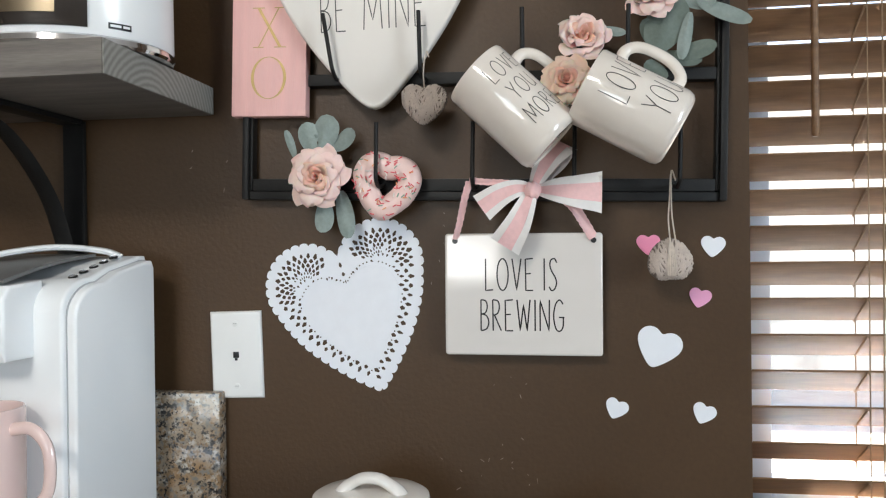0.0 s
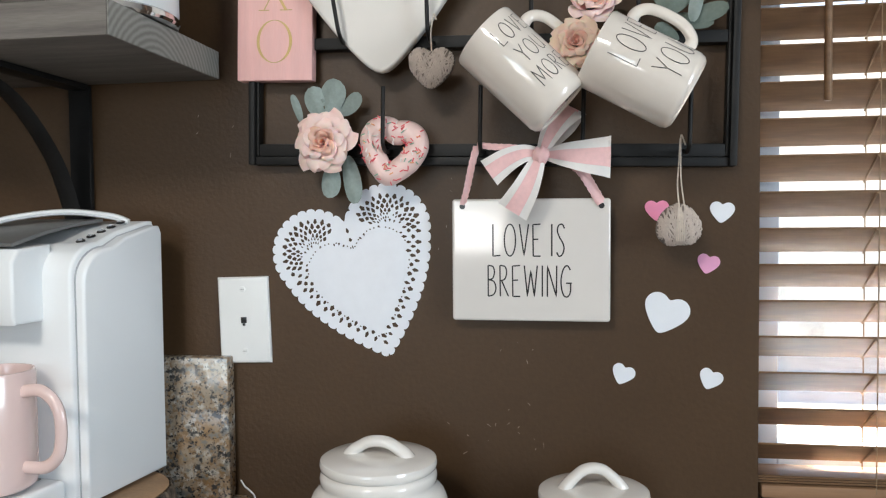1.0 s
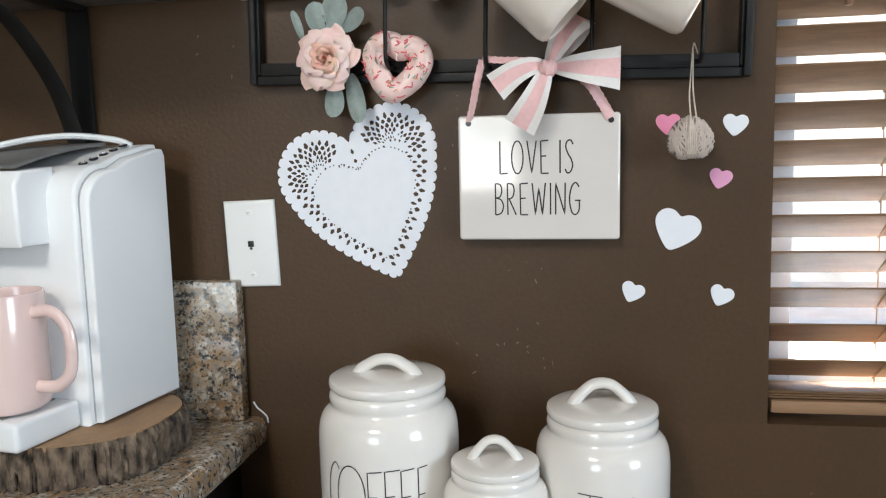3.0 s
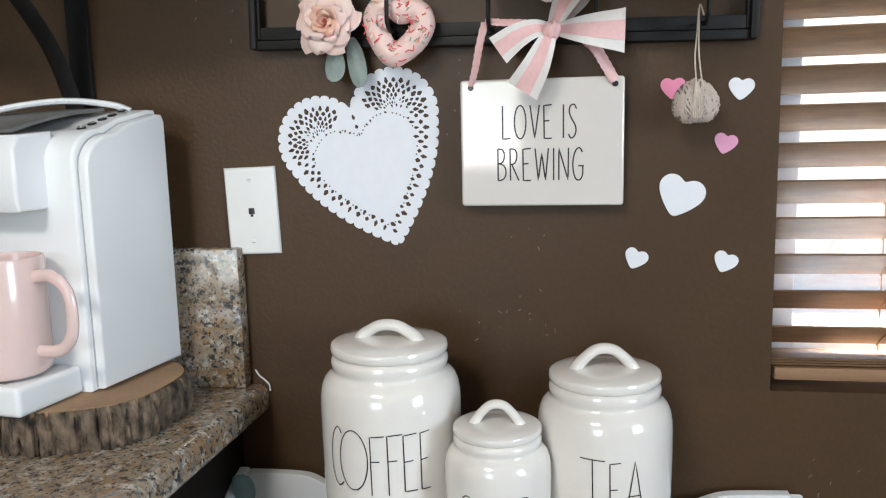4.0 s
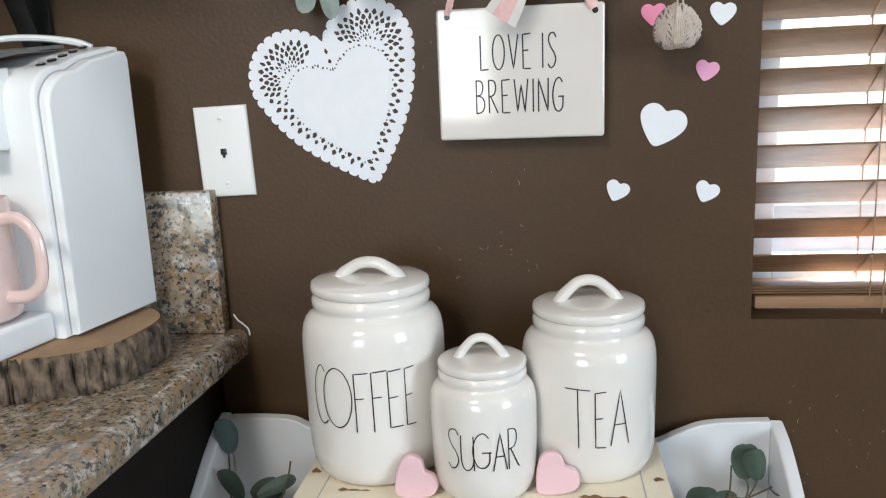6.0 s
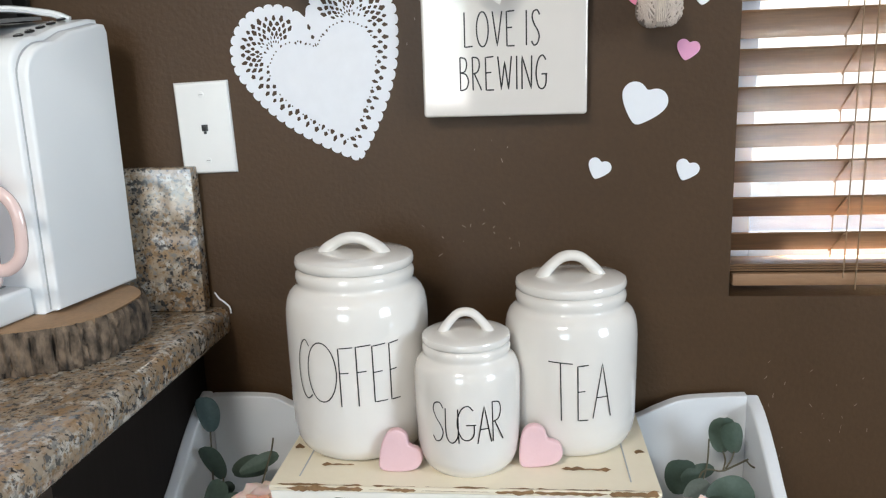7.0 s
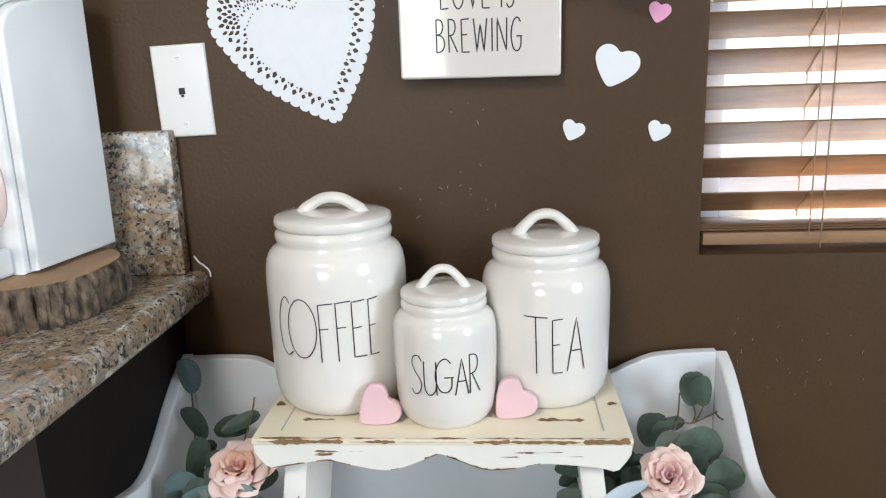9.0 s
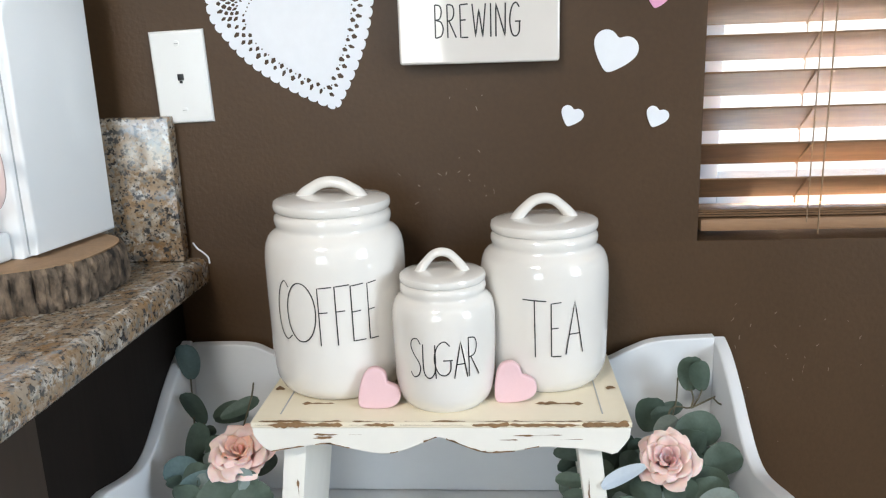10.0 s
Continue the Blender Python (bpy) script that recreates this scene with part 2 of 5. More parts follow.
def box(x0, x1, y0, y1, z0, z1, bevel=0.002, bm=None, seg=2):
    b2 = bmesh.new()
    bmesh.ops.create_cube(b2, size=1, matrix=Matrix.LocRotScale(((x0 + x1) / 2, (y0 + y1) / 2, (z0 + z1) / 2), None, (x1 - x0, y1 - y0, z1 - z0)))
    if bevel:
        bmesh.ops.bevel(b2, geom=b2.edges[:], offset=bevel, segments=seg, affect="EDGES", profile=0.6)
    return join(bm, b2)


def join(bm, b2):
    if bm is None:
        return b2
    tmp = bpy.data.meshes.new("tmp")
    b2.to_mesh(tmp)
    b2.free()
    bm.from_mesh(tmp)
    bpy.data.meshes.remove(tmp)
    return bm


def moved(bm, m):
    bmesh.ops.transform(bm, matrix=m, verts=bm.verts[:])
    return bm


def lathe(profile, n=56, bm=None):
    """Turns (radius, height) pairs round z."""
    bm = bm or bmesh.new()
    rings = []
    for r, z in profile:
        if r < 1e-5:
            rings.append([bm.verts.new((0, 0, z))] * n)
        else:
            rings.append([bm.verts.new((r * math.cos(2 * math.pi * i / n), r * math.sin(2 * math.pi * i / n), z)) for i in range(n)])
    for a, b in zip(rings, rings[1:]):
        for i in range(n):
            j = (i + 1) % n
            vs = []
            for v in (a[i], a[j], b[j], b[i]):
                if v not in vs:
                    vs.append(v)
            if len(vs) > 2:
                bm.faces.new(vs)
    return bm


def smooth_line(pts, per=6, closed=False):
    """A Catmull-Rom line through the points."""
    P = [Vector(p) for p in pts]
    out = []
    n = len(P)
    for i in range(n if closed else n - 1):
        a, b, c, d = (P[(i - 1) % n], P[i], P[(i + 1) % n], P[(i + 2) % n]) if closed else (P[max(i - 1, 0)], P[i], P[i + 1], P[min(i + 2, n - 1)])
        for k in range(per):
            t = k / per
            out.append(0.5 * ((2 * b) + (c - a) * t + (2 * a - 5 * b + 4 * c - d) * t * t + (3 * b - a - 3 * c + d) * t ** 3))
    if not closed:
        out.append(P[-1])
    return out


def tube(pts, r, n=8, closed=False, bm=None, flat=1.0, up=(0, 0, 1)):
    """Sweeps a round or oval section along the points; r may be a list."""
    bm = bm or bmesh.new()
    P = [Vector(p) for p in pts]
    N = len(P)
    rings = []
    side = None
    for i, p in enumerate(P):
        d = (P[(i + 1) % N] - P[i - 1]) if closed else (P[min(i + 1, N - 1)] - P[max(i - 1, 0)])
        d.normalize()
        if side is None:
            side = d.cross(Vector(up))
            if side.length < 1e-3:
                side = d.cross(Vector((1, 0, 0)))
        side = (side - d * side.dot(d)).normalized()
        other = d.cross(side)
        rad = r[i] if isinstance(r, (list, tuple)) else r
        rings.append([bm.verts.new(p + side * (rad * math.cos(2 * math.pi * k / n)) + other * (rad * flat * math.sin(2 * math.pi * k / n))) for k in range(n)])
    for i in range(N if closed else N - 1):
        a, b = rings[i], rings[(i + 1) % N]
        for k in range(n):
            bm.faces.new((a[k], a[(k + 1) % n], b[(k + 1) % n], b[k]))
    if not closed:
        bm.faces.new(rings[0][::-1])
        bm.faces.new(rings[-1])
    return bm


def plate2d(outline, thick, bevel=0.0, bm=None, seg=3):
    """A plate in the xz plane: outline from (x, z) pairs, front at y = 0, back at y = thick."""
    b2 = bmesh.new()
    front = [b2.verts.new((x, 0, z)) for x, z in outline]
    f = b2.faces.new(front)
    r = bmesh.ops.extrude_face_region(b2, geom=[f])
    bmesh.ops.translate(b2, vec=(0, thick, 0), verts=[v for v in r["geom"] if isinstance(v, bmesh.types.BMVert)])
    if bevel:
        b2.verts.ensure_lookup_table()
        es = [e for e in b2.edges if all(abs(v.co.y) < 1e-6 for v in e.verts)]
        bmesh.ops.bevel(b2, geom=es, offset=bevel, segments=seg, affect="EDGES", profile=0.5)
        face = max((f for f in b2.faces if abs(f.calc_center_median().y) < 1e-5), key=lambda f: f.calc_area())
        bmesh.ops.inset_region(b2, faces=[face], thickness=bevel * 0.25, use_even_offset=True)
    return join(bm, b2)


def heart_line(w, h, n=48, bow=0.125):
    """A heart of width w and height h, its centre at 0, tip down: two round lobes and bowed sides."""
    c, r, k = 0.235, 0.265, h / w
    tip = k - r
    half, m = [], n // 2
    for i in range(m):
        s = i / m
        if s < 0.55:
            a = radians(152.5 - (152.5 + 28) * s / 0.55)
            half.append((c + r * math.cos(a), r * math.sin(a)))
        else:
            t = (s - 0.55) / 0.45
            p0 = (c + r * math.cos(radians(-28)), r * math.sin(radians(-28)))
            p1 = (p0[0] - bow, p0[1] - 0.27 * tip / 0.685)
            x = (1 - t) ** 2 * p0[0] + 2 * t * (1 - t) * p1[0]
            z = (1 - t) ** 2 * p0[1] + 2 * t * (1 - t) * p1[1] - t * t * tip
            half.append((x, z))
    pts = half + [(0.0, -tip)] + [(-x, z) for x, z in half[:0:-1]]
    mid = (r - tip) / 2
    for _ in range(n // 16):
        pts = [((pts[i - 1][0] + 2 * p[0] + pts[(i + 1) % len(pts)][0]) / 4, (pts[i - 1][1] + 2 * p[1] + pts[(i + 1) % len(pts)][1]) / 4) for i, p in enumerate(pts)]
    return [(x * w, (z - mid) * w) for x, z in pts]


def sheet(fn, nu, nv, thick=0.0, bm=None):
    """A grid surface from fn(u, v), u and v from 0 to 1."""
    b2 = bmesh.new()
    g = [[b2.verts.new(fn(i / nu, j / nv)) for j in range(nv + 1)] for i in range(nu + 1)]
    for i in range(nu):
        for j in range(nv):
            b2.faces.new((g[i][j], g[i + 1][j], g[i + 1][j + 1], g[i][j + 1]))
    if thick:
        b2.normal_update()
        back = [[b2.verts.new(v.co - v.normal * thick) for v in row] for row in g]
        for i in range(nu):
            for j in range(nv):
                b2.faces.new((back[i][j], back[i][j + 1], back[i + 1][j + 1], back[i + 1][j]))
        rim = [(i, 0) for i in range(nu)] + [(nu, j) for j in range(nv)] + [(i, nv) for i in range(nu, 0, -1)] + [(0, j) for j in range(nv, 0, -1)]
        for (a, b), (c, d) in zip(rim, rim[1:] + rim[:1]):
            b2.faces.new((g[a][b], back[a][b], back[c][d], g[c][d]))
    return join(bm, b2)


# ---- tall thin hand lettering: strokes in a box one high ----
LETTERS = {
    "L": (0.42, "0,1 0,0 .42,.02"), "O": (0.62, "o .31,.5,.31,.5"), "V": (0.52, "0,1 .25,0 .5,1"),
    "E": (0.42, ".42,1 0,.98 .02,.0 .42,.0|.01,.52 .30,.53"), "I": (0.1, ".05,1 .05,0"),
    "S": (0.44, ".42,.86 .3,.99 .1,.95 .04,.78 .16,.58 .32,.42 .4,.24 .3,.05 .12,.0 .0,.12"),
    "B": (0.42, "0,1 0,0|0,1 .26,.96 .34,.78 .24,.58 0,.54|0,.54 .3,.48 .42,.27 .3,.06 0,0"),
    "R": (0.46, "0,1 .02,0|0,1 .28,.96 .36,.76 .26,.56 .02,.5|.1,.5 .46,0"),
    "W": (0.7, "0,1 .17,0 .35,.85 .54,0 .7,1"), "N": (0.5, "0,0 0,1 .48,0 .5,1"),
    "G": (0.56, ".5,.86 .34,1 .14,.9 .02,.62 .02,.34 .14,.06 .34,.0 .5,.14 .52,.44|.28,.44 .58,.44"),
    "C": (0.48, ".46,.9 .32,1 .14,.88 .02,.62 .02,.34 .12,.1 .3,.0 .48,.08"),
    "F": (0.42, ".42,1 0,.98 .02,-.06|.01,.54 .27,.55"), "T": (0.56, "0,1 .56,.98|.28,1 .3,0"),
    "A": (0.5, "0,0 .25,1 .5,0|.09,.38 .42,.38"), "U": (0.5, "0,1 .0,.3 .1,.06 .25,0 .4,.08 .5,.3 .5,1|.5,.3 .52,0"),
    "Y": (0.5, "0,1 .26,.5 .5,1|.26,.5 .24,0"), "M": (0.72, "0,0 .08,1 .36,.2 .64,1 .72,0"), "X": (0.5, "0,1 .5,0|.5,1 0,0"),
}


def strokes(word, gap=0.22):
    """The word's lines in a box one high, and its width."""
    x, lines = 0.0, []
    for ch in word:
        if ch == " ":
            x += 0.35
            continue
        w, spec = LETTERS[ch]
        for s in spec.split("|"):
            if s[0] == "o":
                cx, cy, rx, ry = (float(k) for k in s[2:].split(","))
                line = [(cx + rx * math.sin(a / 28 * 2 * math.pi), cy + ry * math.cos(a / 28 * 2 * math.pi)) for a in range(29)]
            else:
                line = [tuple(float(k) for k in q.split(",")) for q in s.split()]
                if len(line) > 4 and ch != "W" and ch != "M":
                    line = [tuple(q)[:2] for q in smooth_line([(a, b, 0) for a, b in line], 5)]
                else:
                    fine = []
                    for (a, b), (c, d) in zip(line, line[1:]):
                        fine += [(a + (c - a) * k / 6, b + (d - b) * k / 6) for k in range(6)]
                    line = fine + [line[-1]]
            lines.append([(x + a, b) for a, b in line])
        x += w + gap
    return lines, x - gap


def lettering(word, place, width, height, stroke, bm=None, gap=0.22):
    """Inked strokes: place(u, v) gives point and normal for u across and v up, in metres from the word's centre."""
    bm = bm or bmesh.new()
    lines, total = strokes(word, gap)
    for line in lines:
        pts = [((a / total - 0.5) * width, (b - 0.5) * height) for a, b in line]
        rows = []
        for i, (u, v) in enumerate(pts):
            u2, v2 = pts[min(i + 1, len(pts) - 1)]
            u1, v1 = pts[max(i - 1, 0)]
            d = Vector((u2 - u1, v2 - v1)).normalized()
            nx, ny = -d.y * stroke / 2, d.x * stroke / 2
            rows.append((bm.verts.new(place(u + nx, v + ny)), bm.verts.new(place(u - nx, v - ny))))
        for a, b in zip(rows, rows[1:]):
            bm.faces.new((a[0], a[1], b[1], b[0]))
    return bm


# ---- the setting ----
WX0, WX1, WZ0, WZ1 = 0.369, 1.30, 0.911, 2.05     # window opening in the back wall
wall = thing("wall_back", pose(0, 0, 0), "brown painted wall with faint scuffs", "wall", kind="structure")
for nm, (x0, x1, z0, z1) in {"wall_below": (-2.6, 2.6, 0, WZ0), "wall_above": (-2.6, 2.6, WZ1, 2.45), "wall_beside": (-2.6, WX0, WZ0, WZ1), "wall_far_side": (WX1, 2.6, WZ0, WZ1)}.items():
    part("wall_panel", box(x0, x1, 1.0, 1.16, z0, z1, 0), M_WALL, wall)
solo("floor", box(-2.6, 2.6, -3.6, 1.0, -0.05, 0, 0), M_FLOOR, pose(0, 0, 0), "brown wooden floor", "floor", kind="structure")
solo("ceiling", box(-2.6, 2.6, -3.6, 1.16, 2.45, 2.52, 0), M_CEIL, pose(0, 0, 0), "plain white ceiling", "ceiling", kind="structure")
solo("wall_left", box(-2.75, -2.6, -3.6, 1.16, 0, 2.45, 0), M_ROOM, pose(0, 0, 0), "plain taupe wall", "wall", kind="structure")
right_wall = thing("wall_right", pose(0, 0, 0), "plain taupe wall with a window opening", "wall", kind="structure")
for y0, y1, z0, z1 in ((-3.6, -1.4, 0, 2.45), (-0.4, 1.16, 0, 2.45), (-1.4, -0.4, 0, 1.0), (-1.4, -0.4, 2.1, 2.45)):
    part("wall_panel", box(2.6, 2.75, y0, y1, z0, z1, 0), M_ROOM, right_wall)
rear_wall = thing("wall_rear", pose(0, 0, 0), "plain taupe wall with a window opening", "wall", kind="structure")
for x0, x1, z0, z1 in ((-2.6, -1.5, 0, 2.45), (-0.26, 2.6, 0, 2.45), (-1.5, -0.26, 2.1, 2.45), (-1.5, -0.26, 0, 0.86)):
    part("wall_panel", box(x0, x1, -3.75, -3.6, z0, z1, 0), M_ROOM, rear_wall)
solo("ground", box(-60, 60, -60, 60, -0.25, -0.2, 0), M_GROUND, pose(0, 0, 0), "pale sunlit gravel yard", "ground", kind="structure")
solo("backdrop", box(-14, 22, 9.0, 9.2, -0.2, 3.2, 0), M_BACKDROP, pose(0, 0, 0), "glowing backdrop for the bright distance outside", "backdrop", kind="structure")

# unseen eave, added to keep the sun off the upper slats
solo("eave", box(-2.75, 2.75, 1.161, 2.10, 2.46, 2.52, 0), M_CEIL, pose(0, 0, 0), "unseen pale eave added to shade the upper slats", "eave", kind="structure")
win = thing("window_1", pose(0, 0, 0), "white vinyl window in a deep brown reveal", "window", kind="structure")
part("window_frame", box(WX0, WX0 + 0.05, 1.10, 1.15, WZ0, WZ1, 0.003), M_VINYL, win)
part("window_frame", box(WX1 - 0.05, WX1, 1.10, 1.15, WZ0, WZ1, 0.003), M_VINYL, win)
part("window_frame", box(WX0 + 0.05, WX1 - 0.05, 1.10, 1.15, WZ0, WZ0 + 0.052, 0.003), M_VINYL, win)
part("window_frame", box(WX0 + 0.05, WX1 - 0.05, 1.10, 1.15, WZ1 - 0.05, WZ1, 0.003), M_VINYL, win)
pane = part("pane", box(WX0 + 0.05, WX1 - 0.05, 1.122, 1.128, WZ0 + 0.052, WZ1 - 0.05, 0), M_GLASS, win)
pane.visible_shadow = False
part("window_sill", box(WX0 - 0.1, WX1 + 0.1, 1.1605, 1.36, 0.85, 0.905, 0.004), M_SILL, win, "pale sunlit outer sill")


def blind():
    t = thing("window_blind", pose(0, 0, 0), "brown wooden slatted blind, tilted half open", "blind")
    x0, x1 = WX0 + 0.004, WX1 - 0.004
    d, h = 0.040, 0.030
    bm = box((x0 - x1) / 2, (x1 - x0) / 2, -0.025, 0.025, -0.0014, 0.0014, 0.0008, seg=1)
    slat = mesh_of("slat", bm, M_SLAT)
    tilt = -math.degrees(math.atan2(h, d))
    for k in range(24):
        z = 0.988 + 0.044 * k
        part("slat", slat, None, t, m=pose((x0 + x1) / 2, 1.015 + d / 2, z - h / 2, tilt + random.uniform(-0.6, 0.6), 0, 0))
    for k in range(3):
        part("slat", slat, None, t, m=pose((x0 + x1) / 2, 1.044, 0.9388 + 0.0032 * k, -1, 0, 0))
    part("bottom_rail", box(x0 + 0.004, x1, 1.016, 1.066, 0.9195, 0.9355, 0.003), M_RAIL, t, "lighter brown bottom rail")
    part("headrail", box(x0, x1, 1.012, 1.07, 2.035, WZ1, 0.002), M_SLAT, t)
    for xc in (0.508, 1.13):
        bm = tube([(xc, 1.013, 0.93), (xc, 1.013, 2.03)], 0.0009, 5)
        tube([(xc, 1.057, 0.93), (xc, 1.057, 2.03)], 0.0009, 5, bm=bm)
        for k in range(24):
            z = 0.988 + 0.044 * k
            tube([(xc - 0.002, 1.013, z - 0.0025), (xc - 0.002, 1.057, z - h - 0.0025)], 0.0013, 5, bm=bm)
        part("ladder_cord", bm, M_CORD, t)
        part("lift_cord", tube([(xc + 0.014, 1.011, 0.915), (xc + 0.016, 1.0105, 1.4), (xc + 0.016, 1.011, 2.03)], 0.0011, 6), M_CORD, t, "tan lift cord")
    wand = tube([(0.446, 1.004, 1.402), (0.446, 1.004, 1.405), (0.446, 1.004, 1.44), (0.446, 1.004, 2.0)], [0.0035, 0.0048, 0.0045, 0.004], 10)
    part("tilt_wand", wand, M_SLAT, t, "brown wooden tilt wand")


blind()


# ---- counter at the left ----
def counter():
    t = thing("base_cabinet", pose(0, 0, 0), "dark wooden base cabinet under the granite", "cabinet")
    part("side_panel", box(-0.335, -0.315, 0.40, 0.998, 0.0, 0.858, 0.002), M_DARK, t)
    # lighter brown strip over the front part of the side panel
    part("end_stile", box(-0.3149, -0.3115, 0.40, 0.648, 0.0, 0.858, 0.001), M_ENDSTRIP, t, "lighter brown end strip")
    part("face_frame", box(-1.6, -0.336, 0.40, 0.42, 0.0, 0.858, 0.002), M_DARK, t)
    top = thing("granite_worktop", pose(0, 0, 0), "polished brown and grey speckled granite worktop", "worktop")
    part("slab", box(-1.7, -0.2951, 0.36, 0.999, 0.86, 0.90, 0), M_GRANITE, top)
    bm = box(-0.295, -0.274, 0.36, 0.999, 0.86, 0.90, 0)
    es = [e for e in bm.edges if (abs(e.verts[0].co.z - 0.90) < 1e-5 and abs(e.verts[1].co.z - 0.90) < 1e-5 and min(v.co.x for v in e.verts) > -0.28)]
    es += [e for e in bm.edges if (abs(e.verts[0].co.z - 0.86) < 1e-5 and abs(e.verts[1].co.z - 0.86) < 1e-5 and min(v.co.x for v in e.verts) > -0.28)]
    bmesh.ops.bevel(bm, geom=es, offset=0.013, segments=5, affect="EDGES", profile=0.5)
    part("rounded_edge", bm, M_GRANITE, top, "polished rounded granite edge")
    sp = thing("granite_backsplash", pose(0, 0, 0), "speckled granite upstand against the wall", "backsplash")
    part("slab", box(-1.7, -0.297, 0.978, 0.999, 0.9005, 1.089, 0.003), M_GRANITE, sp)
    part("caulk_bead", tube(smooth_line([(-0.270, 0.995, 0.893), (-0.271, 0.994, 0.902), (-0.279, 0.994, 0.910), (-0.284, 0.995, 0.913), (-0.2905, 0.997, 0.921)], 5), 0.0011, 7), M_PAPER, sp, "white caulk bead")


counter()


# ---- shelf ----
def shelf():
    t = thing("wall_shelf", pose(0, 0, 0), "grey-stained thick wooden shelf on black brackets", "shelf")
    bm = box(-1.3, -0.310, 0.745, 0.998, 1.453, 1.490, 0.002)
    part("board", bm, M_SHELF, t)
    part("end_face", box(-0.3098, -0.3086, 0.746, 0.997, 1.4538, 1.4892, 0.0004), M_ENDGRAIN, t, "pale end grain with growth rings")
    for xc in (-0.507, -1.15):
        b = part("bracket", box(xc - 0.015, xc + 0.015, 0.991, 0.998, 1.20, 1.451, 0.001), M_BLACK, t, "black steel bracket with a curved brace")
        part("arm", box(xc - 0.015, xc + 0.015, 0.765, 0.99, 1.4455, 1.4525, 0.001), M_BLACK, b)
        line = smooth_line([(xc, 0.775, 1.444), (xc, 0.86, 1.418), (xc, 0.935, 1.35), (xc, 0.975, 1.27), (xc, 0.99, 1.215)], 6)
        part("brace", tube(line, 0.013, 8, flat=0.3, up=(0, 1, 0.4)), M_BLACK, b)


shelf()


def toaster():
    t = thing("toaster_oven", pose(-0.418, 0.848, 1.4905), "small white toaster oven with a dark glass door on the shelf", "toaster")
    ax, ay = 0.122, 0.100
    squash = Matrix.Diagonal((ax, ay, 1, 1))

    def on_front(u0, u1, z0, z1, lift):
        """A sheet that follows the bowed front."""
        def fn(u, v):
            a = u0 + (u1 - u0) * u
            return Vector(((ax + lift) * math.sin(a), -(ay + lift) * math.cos(a), z0 + (z1 - z0) * v))
        return fn

    part("body", moved(lathe([(0, 0.011), (0.98, 0.011), (1.0, 0.015), (0.99, 0.16), (0.92, 0.19), (0.6, 0.20), (0, 0.20)], 72), squash), M_WHITEPLASTIC, t)
    part("base_ring", moved(lathe([(0, 0.0), (0.99, 0.0), (1.01, 0.003), (1.0, 0.009), (0.97, 0.0115), (0, 0.0115)], 72), squash), M_CHROME, t, "chrome base ring")
    d = part("glass_door", sheet(on_front(-1.5, 0.68, 0.0170, 0.165, 0.002), 28, 4, 0.004), M_GLASSDARK, t, "smoked glass door")
    # gold sheet over the glass, standing for its warm reflection
    part("inner_door", sheet(on_front(-1.5, 0.42, 0.0300, 0.160, 0.0026), 28, 4, 0.002), M_REFLECTION, d, "gold sheet standing for a reflection in the glass")
    bg = part("badge", sheet(on_front(0.86, 1.08, 0.0185, 0.0250, 0.0008), 8, 2, 0.001), M_INK, t, "small black badge")
    for k in range(2):
        part("badge_bar", sheet(on_front(0.875 + 0.12 * k, 0.975 + 0.085 * k, 0.0205, 0.0230, 0.0018), 4, 1, 0.0004), M_WHITEPLASTIC, bg)
    return t


toaster()


# ---- counter things ----
def wood_slice():
    t = thing("wood_slice", pose(-0.492, 0.848, 0.9005), "round wood slice with rough bark edge on the granite", "wood slice")
    n, H2 = 420, 0.048
    rng = random.Random(5)

    def rim(a, k):
        c, s = math.cos(a), math.sin(a)
        r = (abs(c / 0.166) ** 2.6 + abs(s / 0.113) ** 2.6) ** (-1 / 2.6)
        return r * (1 + 0.02 * noise.noise(Vector((c * 2, s * 2, 3.1))))

    bm = bmesh.new()
    rows = []
    for j in range(9):
        z = H2 * j / 8
        row = []
        for i in range(n):
            a = 2 * math.pi * i / n
            plate = abs(noise.noise(Vector((math.cos(a) * 13, math.sin(a) * 13, z * 9))))
            groove = 0.55 * noise.noise(Vector((math.cos(a) * 30, math.sin(a) * 30, z * 30))) + 0.5 * noise.noise(Vector((math.cos(a) * 70, math.sin(a) * 70, z * 60))) - 1.1 * max(0.0, 1 - plate / 0.09)
            r = rim(a, j) + 0.006 * groove - (0.003 if j in (0, 8) else 0)
            row.append(bm.verts.new((r * math.cos(a), r * math.sin(a), z)))
        rows.append(row)
    for a, b in zip(rows, rows[1:]):
        for i in range(n):
            bm.faces.new((a[i], a[(i + 1) % n], b[(i + 1) % n], b[i]))
    bm.faces.new(rows[0][::-1])
    part("bark", bm, M_BARK, t, "rough brown bark")
    bm = bmesh.new()
    top = [bm.verts.new(((rim(2 * math.pi * i / n, 0) - 0.006) * math.cos(2 * math.pi * i / n), (rim(2 * math.pi * i / n, 0) - 0.006) * math.sin(2 * math.pi * i / n), H2 + 0.0005)) for i in range(n)]
    low = [bm.verts.new((v.co.x, v.co.y, H2 - 0.01)) for v in top]
    bm.faces.new(top)
    for i in range(n):
        bm.faces.new((low[i], low[(i + 1) % n], top[(i + 1) % n], top[i]))
    part("cut_face", bm, M_SLICE, t, "pale sawn face")


wood_slice()


